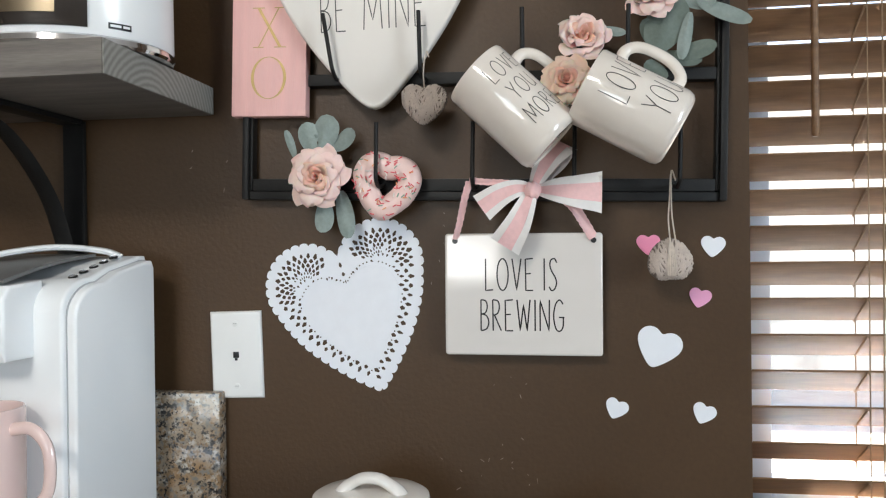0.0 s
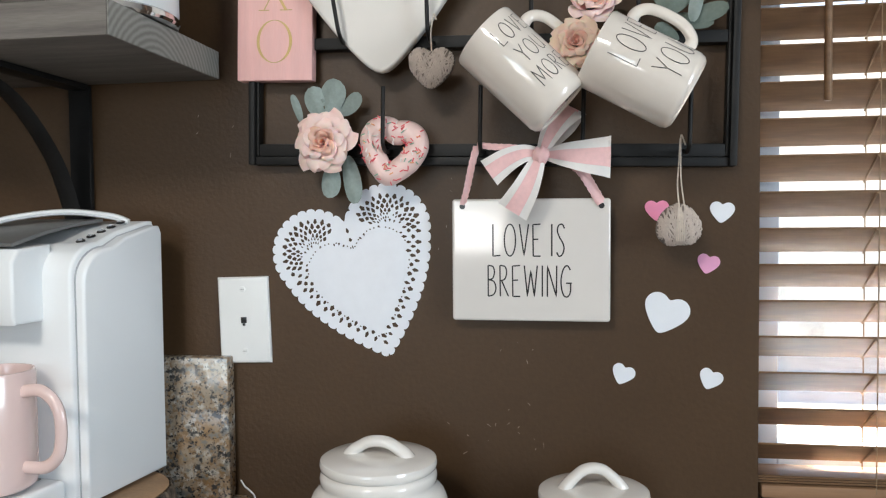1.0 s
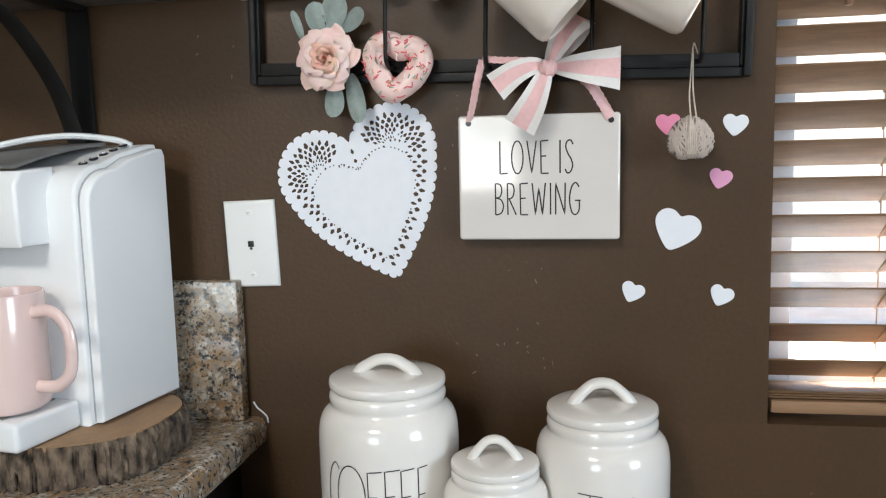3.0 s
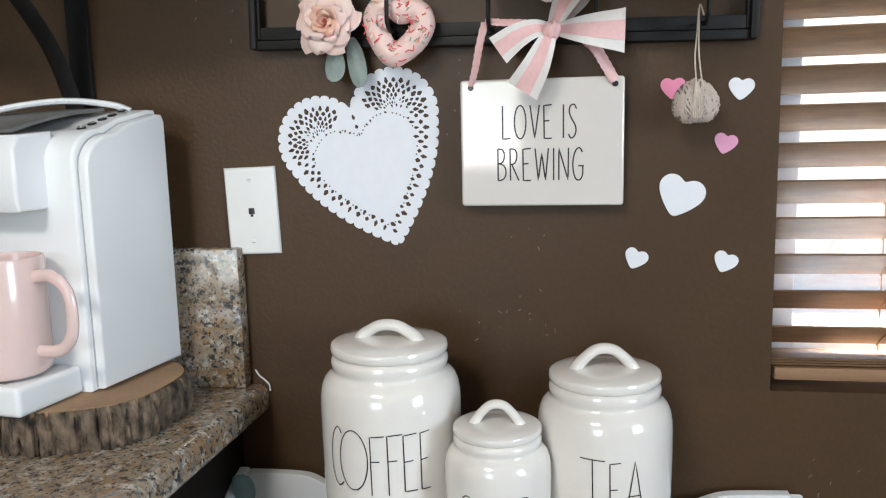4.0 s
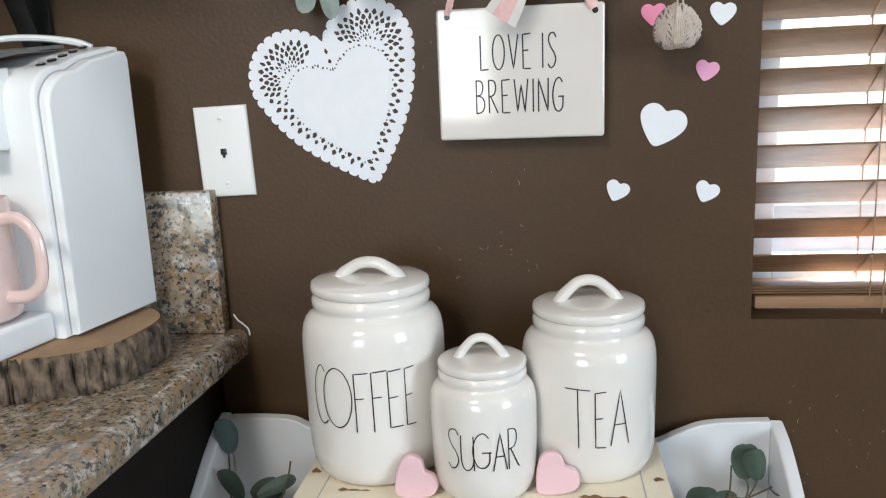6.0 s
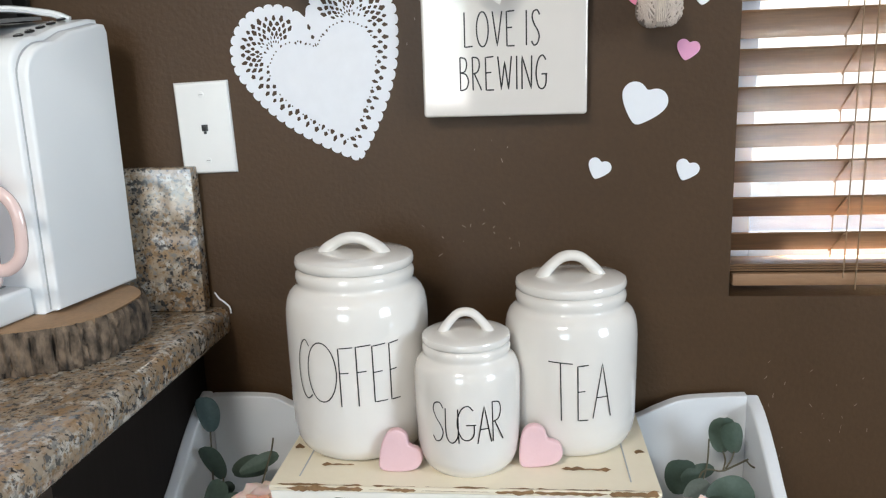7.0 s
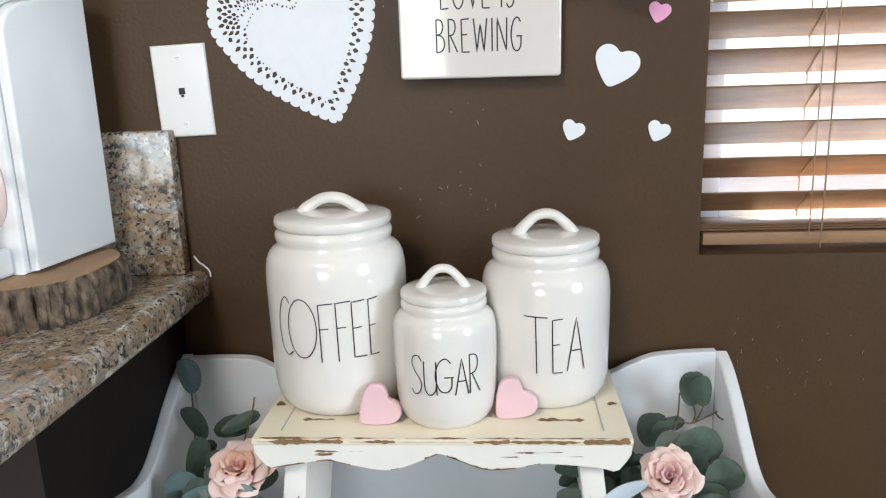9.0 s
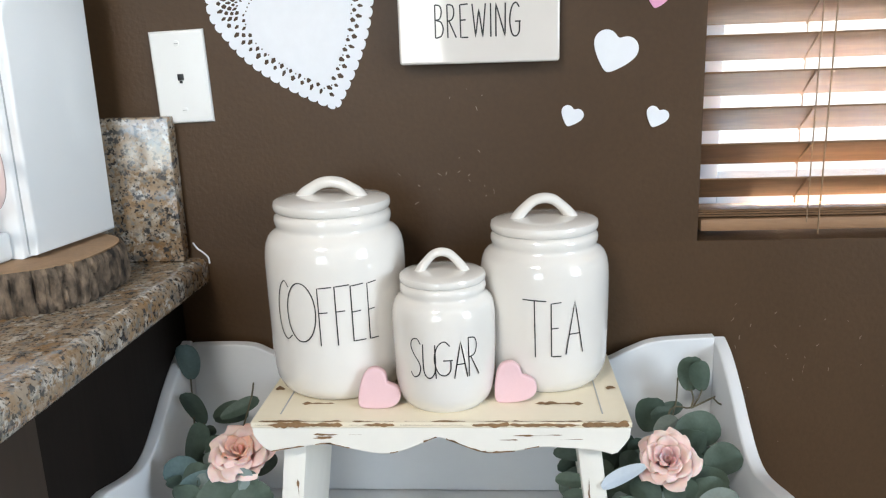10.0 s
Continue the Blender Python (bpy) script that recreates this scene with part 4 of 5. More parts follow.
# ---- donut heart ----
def donut():
    t = thing("heart_donut", pose(-0.070, 0.962, 1.349, 0, 13, 0), "pink iced heart-shaped donut ornament with sprinkles", "ornament")
    line = [(x * 0.665, z * 0.665) for x, z in soft_heart(0.090, 0.088, 56, 0.12)]
    P = [(x, -0.002, z) for x, z in line]
    N = len(P)
    bm = bmesh.new()
    rings = []
    for i in range(N):
        p, d = Vector(P[i]), (Vector(P[(i + 1) % N]) - Vector(P[i - 1])).normalized()
        s = d.cross(Vector((0, 1, 0)))
        rings.append([bm.verts.new(p + s * (0.0142 * math.cos(2 * math.pi * k / 14)) * (1 + 0.10 * noise.noise(p * 110 + Vector((k * 0.7, 0, 0)))) + Vector((0, 1, 0)) * 0.0125 * math.sin(2 * math.pi * k / 14)) for k in range(14)])
    for i in range(N):
        a, b = rings[i], rings[(i + 1) % N]
        for k in range(14):
            bm.faces.new((a[k], a[(k + 1) % 14], b[(k + 1) % 14], b[k]))
    part("icing", bm, M_DONUT, t)
    rng = random.Random(4)
    cols = [mat("sprinkle_" + n, c, 0.4, bump=0) for n, c in (("red", (0.75, 0.12, 0.14)), ("green", (0.25, 0.42, 0.30)), ("white", (0.85, 0.80, 0.75)), ("orange", (0.80, 0.35, 0.15)))]
    meshes = [mesh_of("sprinkle", tube([(-0.0026, 0, 0), (0.0026, 0, 0)], 0.00075, 6), c) for c in cols]
    for k in range(120):
        i, a = rng.randrange(N), rng.uniform(0.5, 2.7)
        p, d = Vector(P[i]), (Vector(P[(i + 1) % N]) - Vector(P[i - 1])).normalized()
        s = d.cross(Vector((0, 1, 0)))
        q = p + s * 0.0151 * math.cos(a) - Vector((0, 1, 0)) * 0.0127 * math.sin(a)
        part("sprinkle", meshes[rng.choice((0, 0, 0, 1, 2, 3))], None, t, m=Matrix.Translation(q) @ pose(0, 0, 0, 0, rng.uniform(0, 360), 0))


donut()


# ---- roses and leaves ----
def petal_mesh(r, r0, r1, z0, z1, spread, lip, material, seed):
    """One petal of a ring, wrapped round the flower's axis: base radius r0, top radius r1, half spread in degrees."""
    def fn(u, v):
        s = (u - 0.5) * 2
        v = math.sin(v * math.pi / 2)
        v2 = 0.02 + 0.975 * v
        prof = math.sqrt(1 - (2 * v2 - 1) ** 2.6) if v2 > 0.5 else 0.55 + 0.9 * v2
        a = radians(spread) * s * min(1.0, prof)
        curl = max(0.0, v - 0.62) / 0.38
        rad = r0 + (r1 - r0) * v ** 0.8 + lip * curl * curl * (0.6 + 0.6 * abs(s)) + 0.09 * s * r1 + 0.14 * r1 * v * noise.noise(Vector((u * 2.2 + seed, v * 2, seed)))
        rad = max(rad, 0.035)
        z = z0 + (z1 - z0) * (1 - max(0.0, 1 - v) ** 1.7) * (1 - 0.16 * abs(s) ** 2.6) - 0.5 * lip * curl * curl + 0.035 * math.sin(s * 4 + seed * 2) * v
        return Vector((rad * math.sin(a), rad * math.cos(a), z)) * r
    return mesh_of("petal", sheet(fn, 14, 12, 0.0004), material)


def rose(m, r, label, seed, outer=None, inner=None, cup=0.0):
    t = thing("rose", m, label, "flower", "fabric roses")
    rng = random.Random(seed)
    outer, inner = outer or M_PETAL, inner or M_PETALIN
    rings = ((5, 0.12, 0.92, -0.10, 0.14, 47, 0.16, outer), (5, 0.12, 0.78, -0.05, 0.36, 46, 0.18, outer), (5, 0.10, 0.58, 0.0, 0.50, 46, 0.16, outer), (4, 0.08, 0.40, 0.0, 0.56, 54, 0.12, inner), (3, 0.05, 0.25, 0.0, 0.55, 66, 0.07, inner), (3, 0.03, 0.11, 0.0, 0.53, 74, 0.03, inner))
    for k, (n, r0, r1, z0, z1, spread, lip, material) in enumerate(rings):
        z1, r1, lip = z1 + cup * (0.42 - 0.05 * k), r1 * (1 - 0.10 * cup), lip * (1 - 0.6 * cup)
        for v in range(2):
            me = petal_mesh(r, r0, r1, z0, z1, spread * (1 + 0.12 * v), lip * (1 - 0.5 * v), material, seed + k * 1.3 + v * 7)
            for i in range(v, n, 2):
                part("petal", me, None, t, m=pose(0, 0, 0, rng.uniform(-5, 5), rng.uniform(-5, 5), 360 * (i + 0.5 * (k % 2)) / n + rng.uniform(-10, 10)))
    part("calyx", moved(lathe([(0, -0.2), (0.12, -0.14), (0.2, -0.02), (0.14, 0.1), (0, 0.14)], 16), Matrix.Scale(r, 4)), M_LEAF, t, "green calyx")
    return t


def leaf_mesh(w, h, material, seed, bend=0.2, fold=0.25, point=1.0):
    def fn(u, v):
        prof = (4 * (0.02 + 0.97 * v) * (1 - 0.02 - 0.97 * v)) ** (0.42 * point) * (0.82 + 0.25 * v)
        x = (u - 0.5) * w * prof
        return Vector((x, v * h * 0.98, bend * h * v * v - fold * abs(x) + 0.04 * w * noise.noise(Vector((u * 3, v * 3, seed)))))
    return mesh_of("leaf", sheet(fn, 8, 12, 0.0005), material)


def facing(p, up_angle, tip=0.0, turn=0.0):
    """A leaf standing at p, its face to the front; up_angle turns it clockwise from upright."""
    return Matrix.Translation(p) @ Matrix.Rotation(radians(up_angle), 4, "Y") @ pose(0, 0, 0, 90 + tip, turn, 0)


def sprig(name, base, leaves, stems, label, category="foliage"):
    t = thing(name, pose(*base), label, category, "fabric foliage")
    for k, (p, ang, w, h, material, tip, turn) in enumerate(leaves):
        q = Vector(p) - Vector(base)
        part("leaf", leaf_mesh(w, h, material, k * 1.7 + base[0] * 50, 0.12 + 0.05 * (k % 3)), None, t, m=facing(q, ang, tip, turn))
    for line in stems:
        part("stem", tube(smooth_line([Vector(q) - Vector(base) for q in line], 5), 0.0011, 6), M_STEM, t)
    return t


P_, D_ = M_LEAFPALE, M_LEAF
rose(look((-0.154, 0.957, 1.363), (-0.154, 3, 1.25)), 0.037, "blush fabric rose fixed to the black rack", 2)
sprig("rose_leaves", (-0.150, 0.972, 1.362), [
    ((-0.163, 0.966, 1.398), -28, 0.030, 0.038, P_, -8, 10),
    ((-0.157, 0.967, 1.399), 37, 0.035, 0.046, P_, -5, -15),
    ((-0.137, 0.970, 1.399), 25, 0.021, 0.035, P_, -10, 20),
    ((-0.160, 0.970, 1.402), 0, 0.013, 0.017, P_, 0, 0),
    ((-0.187, 0.966, 1.390), -46, 0.011, 0.036, P_, 0, 30),
    ((-0.149, 0.963, 1.335), -179, 0.026, 0.040, P_, -5, 0),
    ((-0.129, 0.967, 1.347), 150, 0.024, 0.061, P_, -4, 20)], [[(-0.15, 0.975, 1.35), (-0.155, 0.97, 1.39), (-0.158, 0.969, 1.41)]], "pale sage leaves behind the rose")
rose(look((0.170, 0.950, 1.512), (0.10, 3, 0.6)), 0.034, "blush fabric rose above the mugs", 5, cup=0.7)
rose(look((0.151, 0.905, 1.4585), (0.3, 3, 1.0)), 0.029, "peach fabric rose between the mugs", 9, M_PETALPEACH, M_PETALIN)
rose(look((0.252, 0.955, 1.566), (0.25, 3, 0.6)), 0.032, "pink fabric rose at the top of the rack", 12)
sprig("rose_leaves", (0.27, 0.972, 1.53), [
    ((0.253, 0.950, 1.501), 38, 0.049, 0.068, M_LEAFMID, -6, -14),
    ((0.294, 0.952, 1.543), 167, 0.016, 0.057, P_, -4, 25),
    ((0.277, 0.958, 1.495), 62, 0.022, 0.047, M_LEAFMID, -5, 15),
    ((0.303, 0.955, 1.556), 104, 0.019, 0.065, P_, -4, 10),
    ((0.183, 0.962, 1.533), 103, 0.012, 0.040, P_, 0, 0),
    ((0.256, 0.962, 1.508), -24, 0.020, 0.034, M_LEAFMID, 0, 0),
    ((0.258, 0.957, 1.496), 97, 0.019, 0.051, M_LEAFMID, -10, 0),
    ((0.269, 0.965, 1.471), -54, 0.020, 0.032, M_LEAFMID, 0, 0),
    ((0.288, 0.960, 1.560), 67, 0.021, 0.036, P_, 0, 30),
    ((0.227, 0.962, 1.563), 74, 0.019, 0.044, P_, 0, 0)],
    [[(0.25, 0.97, 1.54), (0.28, 0.968, 1.53), (0.30, 0.968, 1.515)]], "dusty green leaves at the corner of the rack")


# ---- paper on the wall ----
def doily():
    t = thing("paper_doily", pose(-0.1185, 0.9982, 1.1915, 0, -18.5, 0), "white heart-shaped lace paper doily taped to the wall", "doily")
    W, H2 = 0.217, 0.219
    base = heart_line(W, H2, 720, 0.075)
    # even spacing along the edge
    L = [0.0]
    for (a, b), (c, d) in zip(base, base[1:] + base[:1]):
        L.append(L[-1] + math.hypot(c - a, d - b))

    def along(s, k):
        s = (s % 1.0) * L[-1]
        i = min(int(np.searchsorted(L, s, side="right")) - 1, len(base) - 1)
        f = (s - L[i]) / max(1e-9, L[i + 1] - L[i])
        (a, b), (c, d) = base[i], base[(i + 1) % len(base)]
        return Vector(((a + (c - a) * f) * k, (b + (d - b) * f) * k + 0.004 * (1 - k)))

    n_sc = 52
    bm = bmesh.new()
    edge = np.array(base)

    def inward(s, off):
        p, q = along(s + 0.002, 1.0), along(s - 0.002, 1.0)
        d = (p - q).normalized()
        return along(s, 1.0) + Vector((d.y, -d.x)) * off * TURN_IN, d

    def clearance(p):
        return float(np.min(np.hypot(edge[:, 0] - p.x, edge[:, 1] - p.y)))

    # which way round the outline runs
    TURN_IN = 1.0
    probe, _ = inward(0.25, 0.01)
    if abs(probe.x) > abs(along(0.25, 1.0).x):
        TURN_IN = -1.0

    cuts = []

    def apart(a, b):
        """Whether some edge direction of a or b parts the two outlines."""
        for poly in (a, b):
            for i in range(len(poly)):
                d = poly[i] - poly[i - 1]
                n = Vector((-d.y, d.x)).normalized()
                pa, pb = [n.dot(q) for q in a], [n.dot(q) for q in b]
                if max(pa) + 0.0005 < min(pb) or max(pb) + 0.0005 < min(pa):
                    return True
        return False

    def cut(pts):
        """A hole in the paper, where there is room for it."""
        mid = sum(pts, Vector((0, 0))) / len(pts)
        if min(clearance(q) for q in pts) < 0.0052 or any((mid - m).length < 0.012 and not apart(pts, q) for m, q in cuts):
            return
        cuts.append((mid, pts))
        loop(pts)

    def loop(pts):
        vs = [bm.verts.new((p.x, 0, p.y)) for p in pts]
        for i in range(len(vs)):
            bm.edges.new((vs[i], vs[(i + 1) % len(vs)]))

    outer = []
    for i in range(n_sc * 8):
        ph = (i / 8) % 1.0
        outer.append(inward(i / (n_sc * 8), 0.0042 * (1 - math.sqrt(max(0, 1 - (2 * ph - 1) ** 2))))[0])
    loop(outer)
    middle = np.array([(x * 0.62, z * 0.62 - 0.012) for x, z in heart_line(W, H2, 240)])

    def inside(p):
        hit = False
        for (xa, za), (xb, zb) in zip(middle, np.roll(middle, -1, 0)):
            if (za > p.y) != (zb > p.y) and p.x < (xb - xa) * (p.y - za) / (zb - za) + xa:
                hit = not hit
        return hit

    rosettes = [Vector((-0.052, 0.046)), Vector((0.052, 0.046)), Vector((-0.021, 0.042)), Vector((0.021, 0.042))]
    # rows of teardrop cuts following the edge
    for row, (off, half, wide) in enumerate(((0.0100, 0.0044, 0.0056), (0.0166, 0.0040, 0.0060), (0.0230, 0.0038, 0.0058), (0.0290, 0.0036, 0.0052), (0.0348, 0.0034, 0.0046), (0.039, 0.0024, 0.0026), (0.044, 0.002, 0.0022), (0.049, 0.002, 0.0022))):
        for i in range(n_sc):
            s = (i + 0.5 * (row % 2)) / n_sc + 0.5 / n_sc
            c0, d = inward(s, off)
            if clearance(c0) < off * 0.95 or inside(c0):
                continue
            near = min((c0 - q).length for q in rosettes[:2])
            if near < 0.0185 and row > 0 or min((c0 - q).length for q in rosettes[2:]) < 0.0118:
                continue
            nrm = Vector((d.y, -d.x)) * TURN_IN
            if row == 0:
                cut([c0 + nrm * half, c0 + nrm * half * 0.5 + d * wide * 0.5, c0 - nrm * half * 0.1 + d * wide * 0.25, c0 - nrm * half * 1.25 + d * 0.0004, c0 - nrm * half * 1.25 - d * 0.0004, c0 - nrm * half * 0.1 - d * wide * 0.25, c0 + nrm * half * 0.5 - d * wide * 0.5])
            else:
                a, b = half * (0.75 + 0.35 * ((i * 7 + row) % 3) / 2), wide * (0.75 + 0.35 * ((i * 5 + row) % 4) / 3)
                cut([c0 + nrm * a, c0 + nrm * a * 0.2 + d * b * 0.5, c0 - nrm * a + d * b * 0.2, c0 - nrm * a - d * b * 0.2, c0 + nrm * a * 0.2 - d * b * 0.5])
    # small cuts round the rosettes and along the inner heart
    for q, n_p, r_p in ((rosettes[0], 16, 0.0148), (rosettes[1], 16, 0.0148), (rosettes[2], 11, 0.0112), (rosettes[3], 11, 0.0112)):
        for i in range(n_p):
            d = Vector((math.cos(2 * math.pi * i / n_p), math.sin(2 * math.pi * i / n_p)))
            p = q + d * r_p
            if inside(p + d * 0.002) or clearance(p) < 0.012:
                continue
            e = Vector((-d.y, d.x)) * 0.0015
            cut([p + d * 0.0026, p + d * 0.001 + e, p - d * 0.0022, p + d * 0.001 - e])
    for x, z in middle[::3]:
        p = Vector((x, z)) * 1.03
        cut([p + Vector((0.0013, 0)), p + Vector((0, 0.0013)), p + Vector((-0.0013, 0)), p + Vector((0, -0.0013))])
    bmesh.ops.triangle_fill(bm, use_beauty=True, use_dissolve=False, edges=bm.edges[:], normal=(0, -1, 0))
    r = bmesh.ops.extrude_face_region(bm, geom=bm.faces[:])
    bmesh.ops.translate(bm, vec=(0, 0.0006, 0), verts=[v for v in r["geom"] if isinstance(v, bmesh.types.BMVert)])
    part("lace_sheet", bm, M_PAPER, t)
    centre = [(x * 0.60, z * 0.60 - 0.014) for x, z in heart_line(W, H2, 60)]
    part("embossed_centre", moved(plate2d(centre, 0.0008, 0.0003), pose(0, -0.0009, 0.002)), M_PAPER, t)


doily()


def paper_heart(x, z, w, turn, material, label, h=0.0):
    bm = moved(plate2d(heart_line(w, w * 0.90, 44), 0.0012, 0.0003), pose(0, 0, 0, 0, turn, 0))
    solo("paper_heart", bm, material, pose(x, 0.9984, z), label, "paper heart", "paper hearts on the wall")


paper_heart(0.2590, 1.1470, 0.0560, 20, M_PAPER, "large white paper heart on the brown wall")
paper_heart(0.2085, 1.0722, 0.0288, 22, M_PAPER, "small white paper heart on the wall")
paper_heart(0.3125, 1.0682, 0.0288, 22, M_PAPER, "small white paper heart on the wall")
paper_heart(0.3095, 1.2088, 0.0272, 14, M_PAPERLILAC, "small orchid pink paper heart on the wall")
paper_heart(0.2495, 1.2742, 0.029, 0, M_PAPERPINK, "small bright pink paper heart on the wall")
paper_heart(0.3255, 1.2712, 0.0295, 6, M_PAPER, "small white paper heart on the wall")


# ---- stand with gallery below ----
def stand():
    t = thing("gallery_stand", pose(0.045, 0.77, 0.0), "white painted wooden stand with a curved gallery", "stand")
    x0, x1 = -0.345, 0.345
    part("top", box(x0 - 0.016, x1 + 0.016, -0.22, 0.216, 0.55, 0.57, 0.003), M_TRAY, t)
    prof = [(-0.22, 0.5705), (-0.22, 0.694)]
    for p in smooth_line([(-0.21, 0.706, 0), (-0.12, 0.713, 0), (-0.05, 0.714, 0), (-0.03, 0.711, 0), (0.005, 0.702, 0), (0.038, 0.6965, 0), (0.067, 0.703, 0), (0.10, 0.724, 0), (0.13, 0.747, 0), (0.16, 0.767, 0), (0.185, 0.780, 0), (0.212, 0.788, 0)], 5):
        prof.append((p.x, p.y))
    prof += [(0.2155, 0.784), (0.2155, 0.5705)]
    part("side", side_plate(prof, x0 - 0.016, x0, 0.003), M_TRAY, t)
    part("side", side_plate(prof, x1, x1 + 0.016, 0.003), M_TRAY, t)
    back = [(x0 + 0.0005, 0.5705)]
    for p in smooth_line([(x0 + 0.0005, 0, 0.785), (-0.30, 0, 0.786), (-0.26, 0, 0.784), (-0.235, 0, 0.773), (-0.20, 0, 0.757), (-0.12, 0, 0.738), (0.0, 0, 0.730), (0.12, 0, 0.738), (0.20, 0, 0.757), (0.235, 0, 0.773), (0.265, 0, 0.785), (0.30, 0, 0.789), (x1 - 0.0005, 0, 0.791)], 5):
        back.append((p.x, p.z))
    back.append((x1 - 0.0005, 0.5705))
    part("back", moved(plate2d(back, 0.014, 0.002), pose(0, 0.201, 0)), M_TRAY, t)
    for lx in (x0, x1 - 0.04):
        for ly in (-0.21, 0.165):
            part("leg", box(lx, lx + 0.04, ly, ly + 0.04, 0.0, 0.5495, 0.003), M_TRAY, t)
    part("apron", box(x0 + 0.0405, x1 - 0.0405, -0.205, -0.187, 0.46, 0.5495, 0.002), M_TRAY, t)


stand()


# ---- distressed stool ----
def stool():
    ox, oy = 0.050, 0.7705
    t = thing("step_stool", pose(ox, oy, 0.5705), "small distressed cream stool with a scalloped apron", "stool")
    top = 0.2095
    part("seat", box(-0.200, 0.200, -0.0135, 0.176, top - 0.0065, top, 0.0018), M_CREAMPAINT, t)
    pts = [(-0.199, top - 0.007), (-0.198, top - 0.016), (-0.193, top - 0.024), (-0.187, top - 0.031)]
    for p in smooth_line([(-0.180, top - 0.035, 0), (-0.150, top - 0.030, 0), (-0.120, top - 0.026, 0), (-0.095, top - 0.031, 0), (-0.070, top - 0.036, 0), (-0.055, top - 0.037, 0), (-0.040, top - 0.034, 0), (-0.022, top - 0.027, 0), (-0.008, top - 0.0205, 0), (0.0, top - 0.018, 0), (0.008, top - 0.0205, 0), (0.024, top - 0.027, 0), (0.042, top - 0.034, 0), (0.056, top - 0.036, 0), (0.080, top - 0.034, 0), (0.105, top - 0.029, 0), (0.135, top - 0.030, 0), (0.165, top - 0.033, 0), (0.180, top - 0.037, 0)], 5):
        pts.append((p.x, p.y))
    pts += [(0.186, top - 0.035), (0.193, top - 0.026), (0.198, top - 0.018), (0.199, top - 0.007)]
    part("apron", moved(plate2d(pts, 0.012, 0.0012), pose(0, -0.0125, 0)), M_CREAMFRONT, t)
    for s in (-1, 1):
        bm = box(-0.0125, 0.0125, 0.004, 0.160, 0.0, top - 0.007, 0.002)
        for v in bm.verts:
            v.co.x += s * (0.154 + 0.026 * (1 - v.co.z / top))
        part("leg", bm, M_CREAMFRONT, t)
        line = box(-0.0007, 0.0007, 0.006, 0.172, top, top + 0.0006, 0)
        part("joint_line", moved(line, pose(s * 0.172, 0, 0)), M_SEAM, t)
    rng = random.Random(11)

    def patch(x0, x1, z0, amp, y, n=40, seed=0, horizontal=False):
        bm = bmesh.new()
        rows = []
        for i in range(n + 1):
            x = x0 + (x1 - x0) * i / n
            e = min(1, min(i, n - i) / 4) * max(0.06, min(1.0, 0.45 + 1.8 * noise.noise(Vector((x * 28, seed + 3, 7)))))
            a = amp * e * (0.35 + 1.1 * abs(noise.noise(Vector((x * 70, seed, 0)))))
            b = amp * e * (0.25 + 1.0 * abs(noise.noise(Vector((x * 90, seed + 9, 2)))))
            if horizontal:
                rows.append((bm.verts.new((x, z0 + a, y)), bm.verts.new((x, z0 - b, y))))
            else:
                rows.append((bm.verts.new((x, y, z0 + a)), bm.verts.new((x, y, z0 - b))))
        for a, b in zip(rows, rows[1:]):
            bm.faces.new((a[0], a[1], b[1], b[0]))
        return bm

    wear = []
    for a, b, w in ((-0.196, -0.10, 0.0035), (-0.095, -0.045, 0.0022), (-0.04, 0.03, 0.003), (0.035, 0.075, 0.002), (0.072, 0.15, 0.0032), (0.148, 0.197, 0.0038)):
        wear.append(patch(a, b, top - 0.0030, w * 2.0, -0.0139, 70, a * 40))
        wear.append(patch(a + 0.004, b, -0.0118, w * 1.5, top + 0.0004, 70, a * 30 + 4, True))
    for k in range(9):
        a = rng.choice((-1, 1)) * rng.uniform(0.065, 0.15) - 0.015
        wear.append(patch(a, a + rng.uniform(0.012, 0.03), top - 0.014 - 0.007 * rng.random(), 0.0018, -0.0131, 24, k * 3.3))
    wear.append(patch(-0.155, -0.118, 0.031, 0.0085, top + 0.0005, 30, 5, True))
    wear.append(patch(0.102, 0.155, 0.030, 0.0100, top + 0.0005, 36, 7, True))
    wear.append(patch(-0.03, -0.0, 0.012, 0.002, top + 0.0005, 24, 17, True))
    low = [q for q in pts if q[1] < top - 0.018 and abs(q[0]) < 0.185]
    for k in range(14):
        i0 = rng.randrange(0, len(low) - 8)
        n2 = rng.randrange(4, 9)
        bm = bmesh.new()
        rows = []
        for i in range(i0, min(i0 + n2, len(low))):
            x, z = low[i]
            wd = 0.0006 + 0.0034 * abs(noise.noise(Vector((x * 90, k, 3))))
            rows.append((bm.verts.new((x, -0.0131, z + 0.0006)), bm.verts.new((x, -0.0131, z + 0.0008 + wd))))
        for a, b2 in zip(rows, rows[1:]):
            bm.faces.new((a[0], a[1], b2[1], b2[0]))
        wear.append(bm)
    for bm in wear:
        part("worn_patch", bm, M_BAREWOOD, t, "bare wood showing through the paint")
    for s in (-1, 1):
        for k in range(4):
            z = rng.uniform(0.02, 0.15)
            x = s * (0.154 + 0.026 * (1 - z / top))
            bm = moved(patch(-0.012, 0.012, 0, 0.002, 0, 20, k + s), pose(x + rng.choice((-0.006, 0.006)), 0.0034, z, 0, 90, 0))
            part("worn_patch", bm, M_BAREWOOD, t)
        part("worn_patch", patch(s * 0.19 - 0.006, s * 0.19 + 0.006, 0.07, 0.03, top + 0.0006, 20, 31 + s, True), M_BAREWOOD, t)


stool()


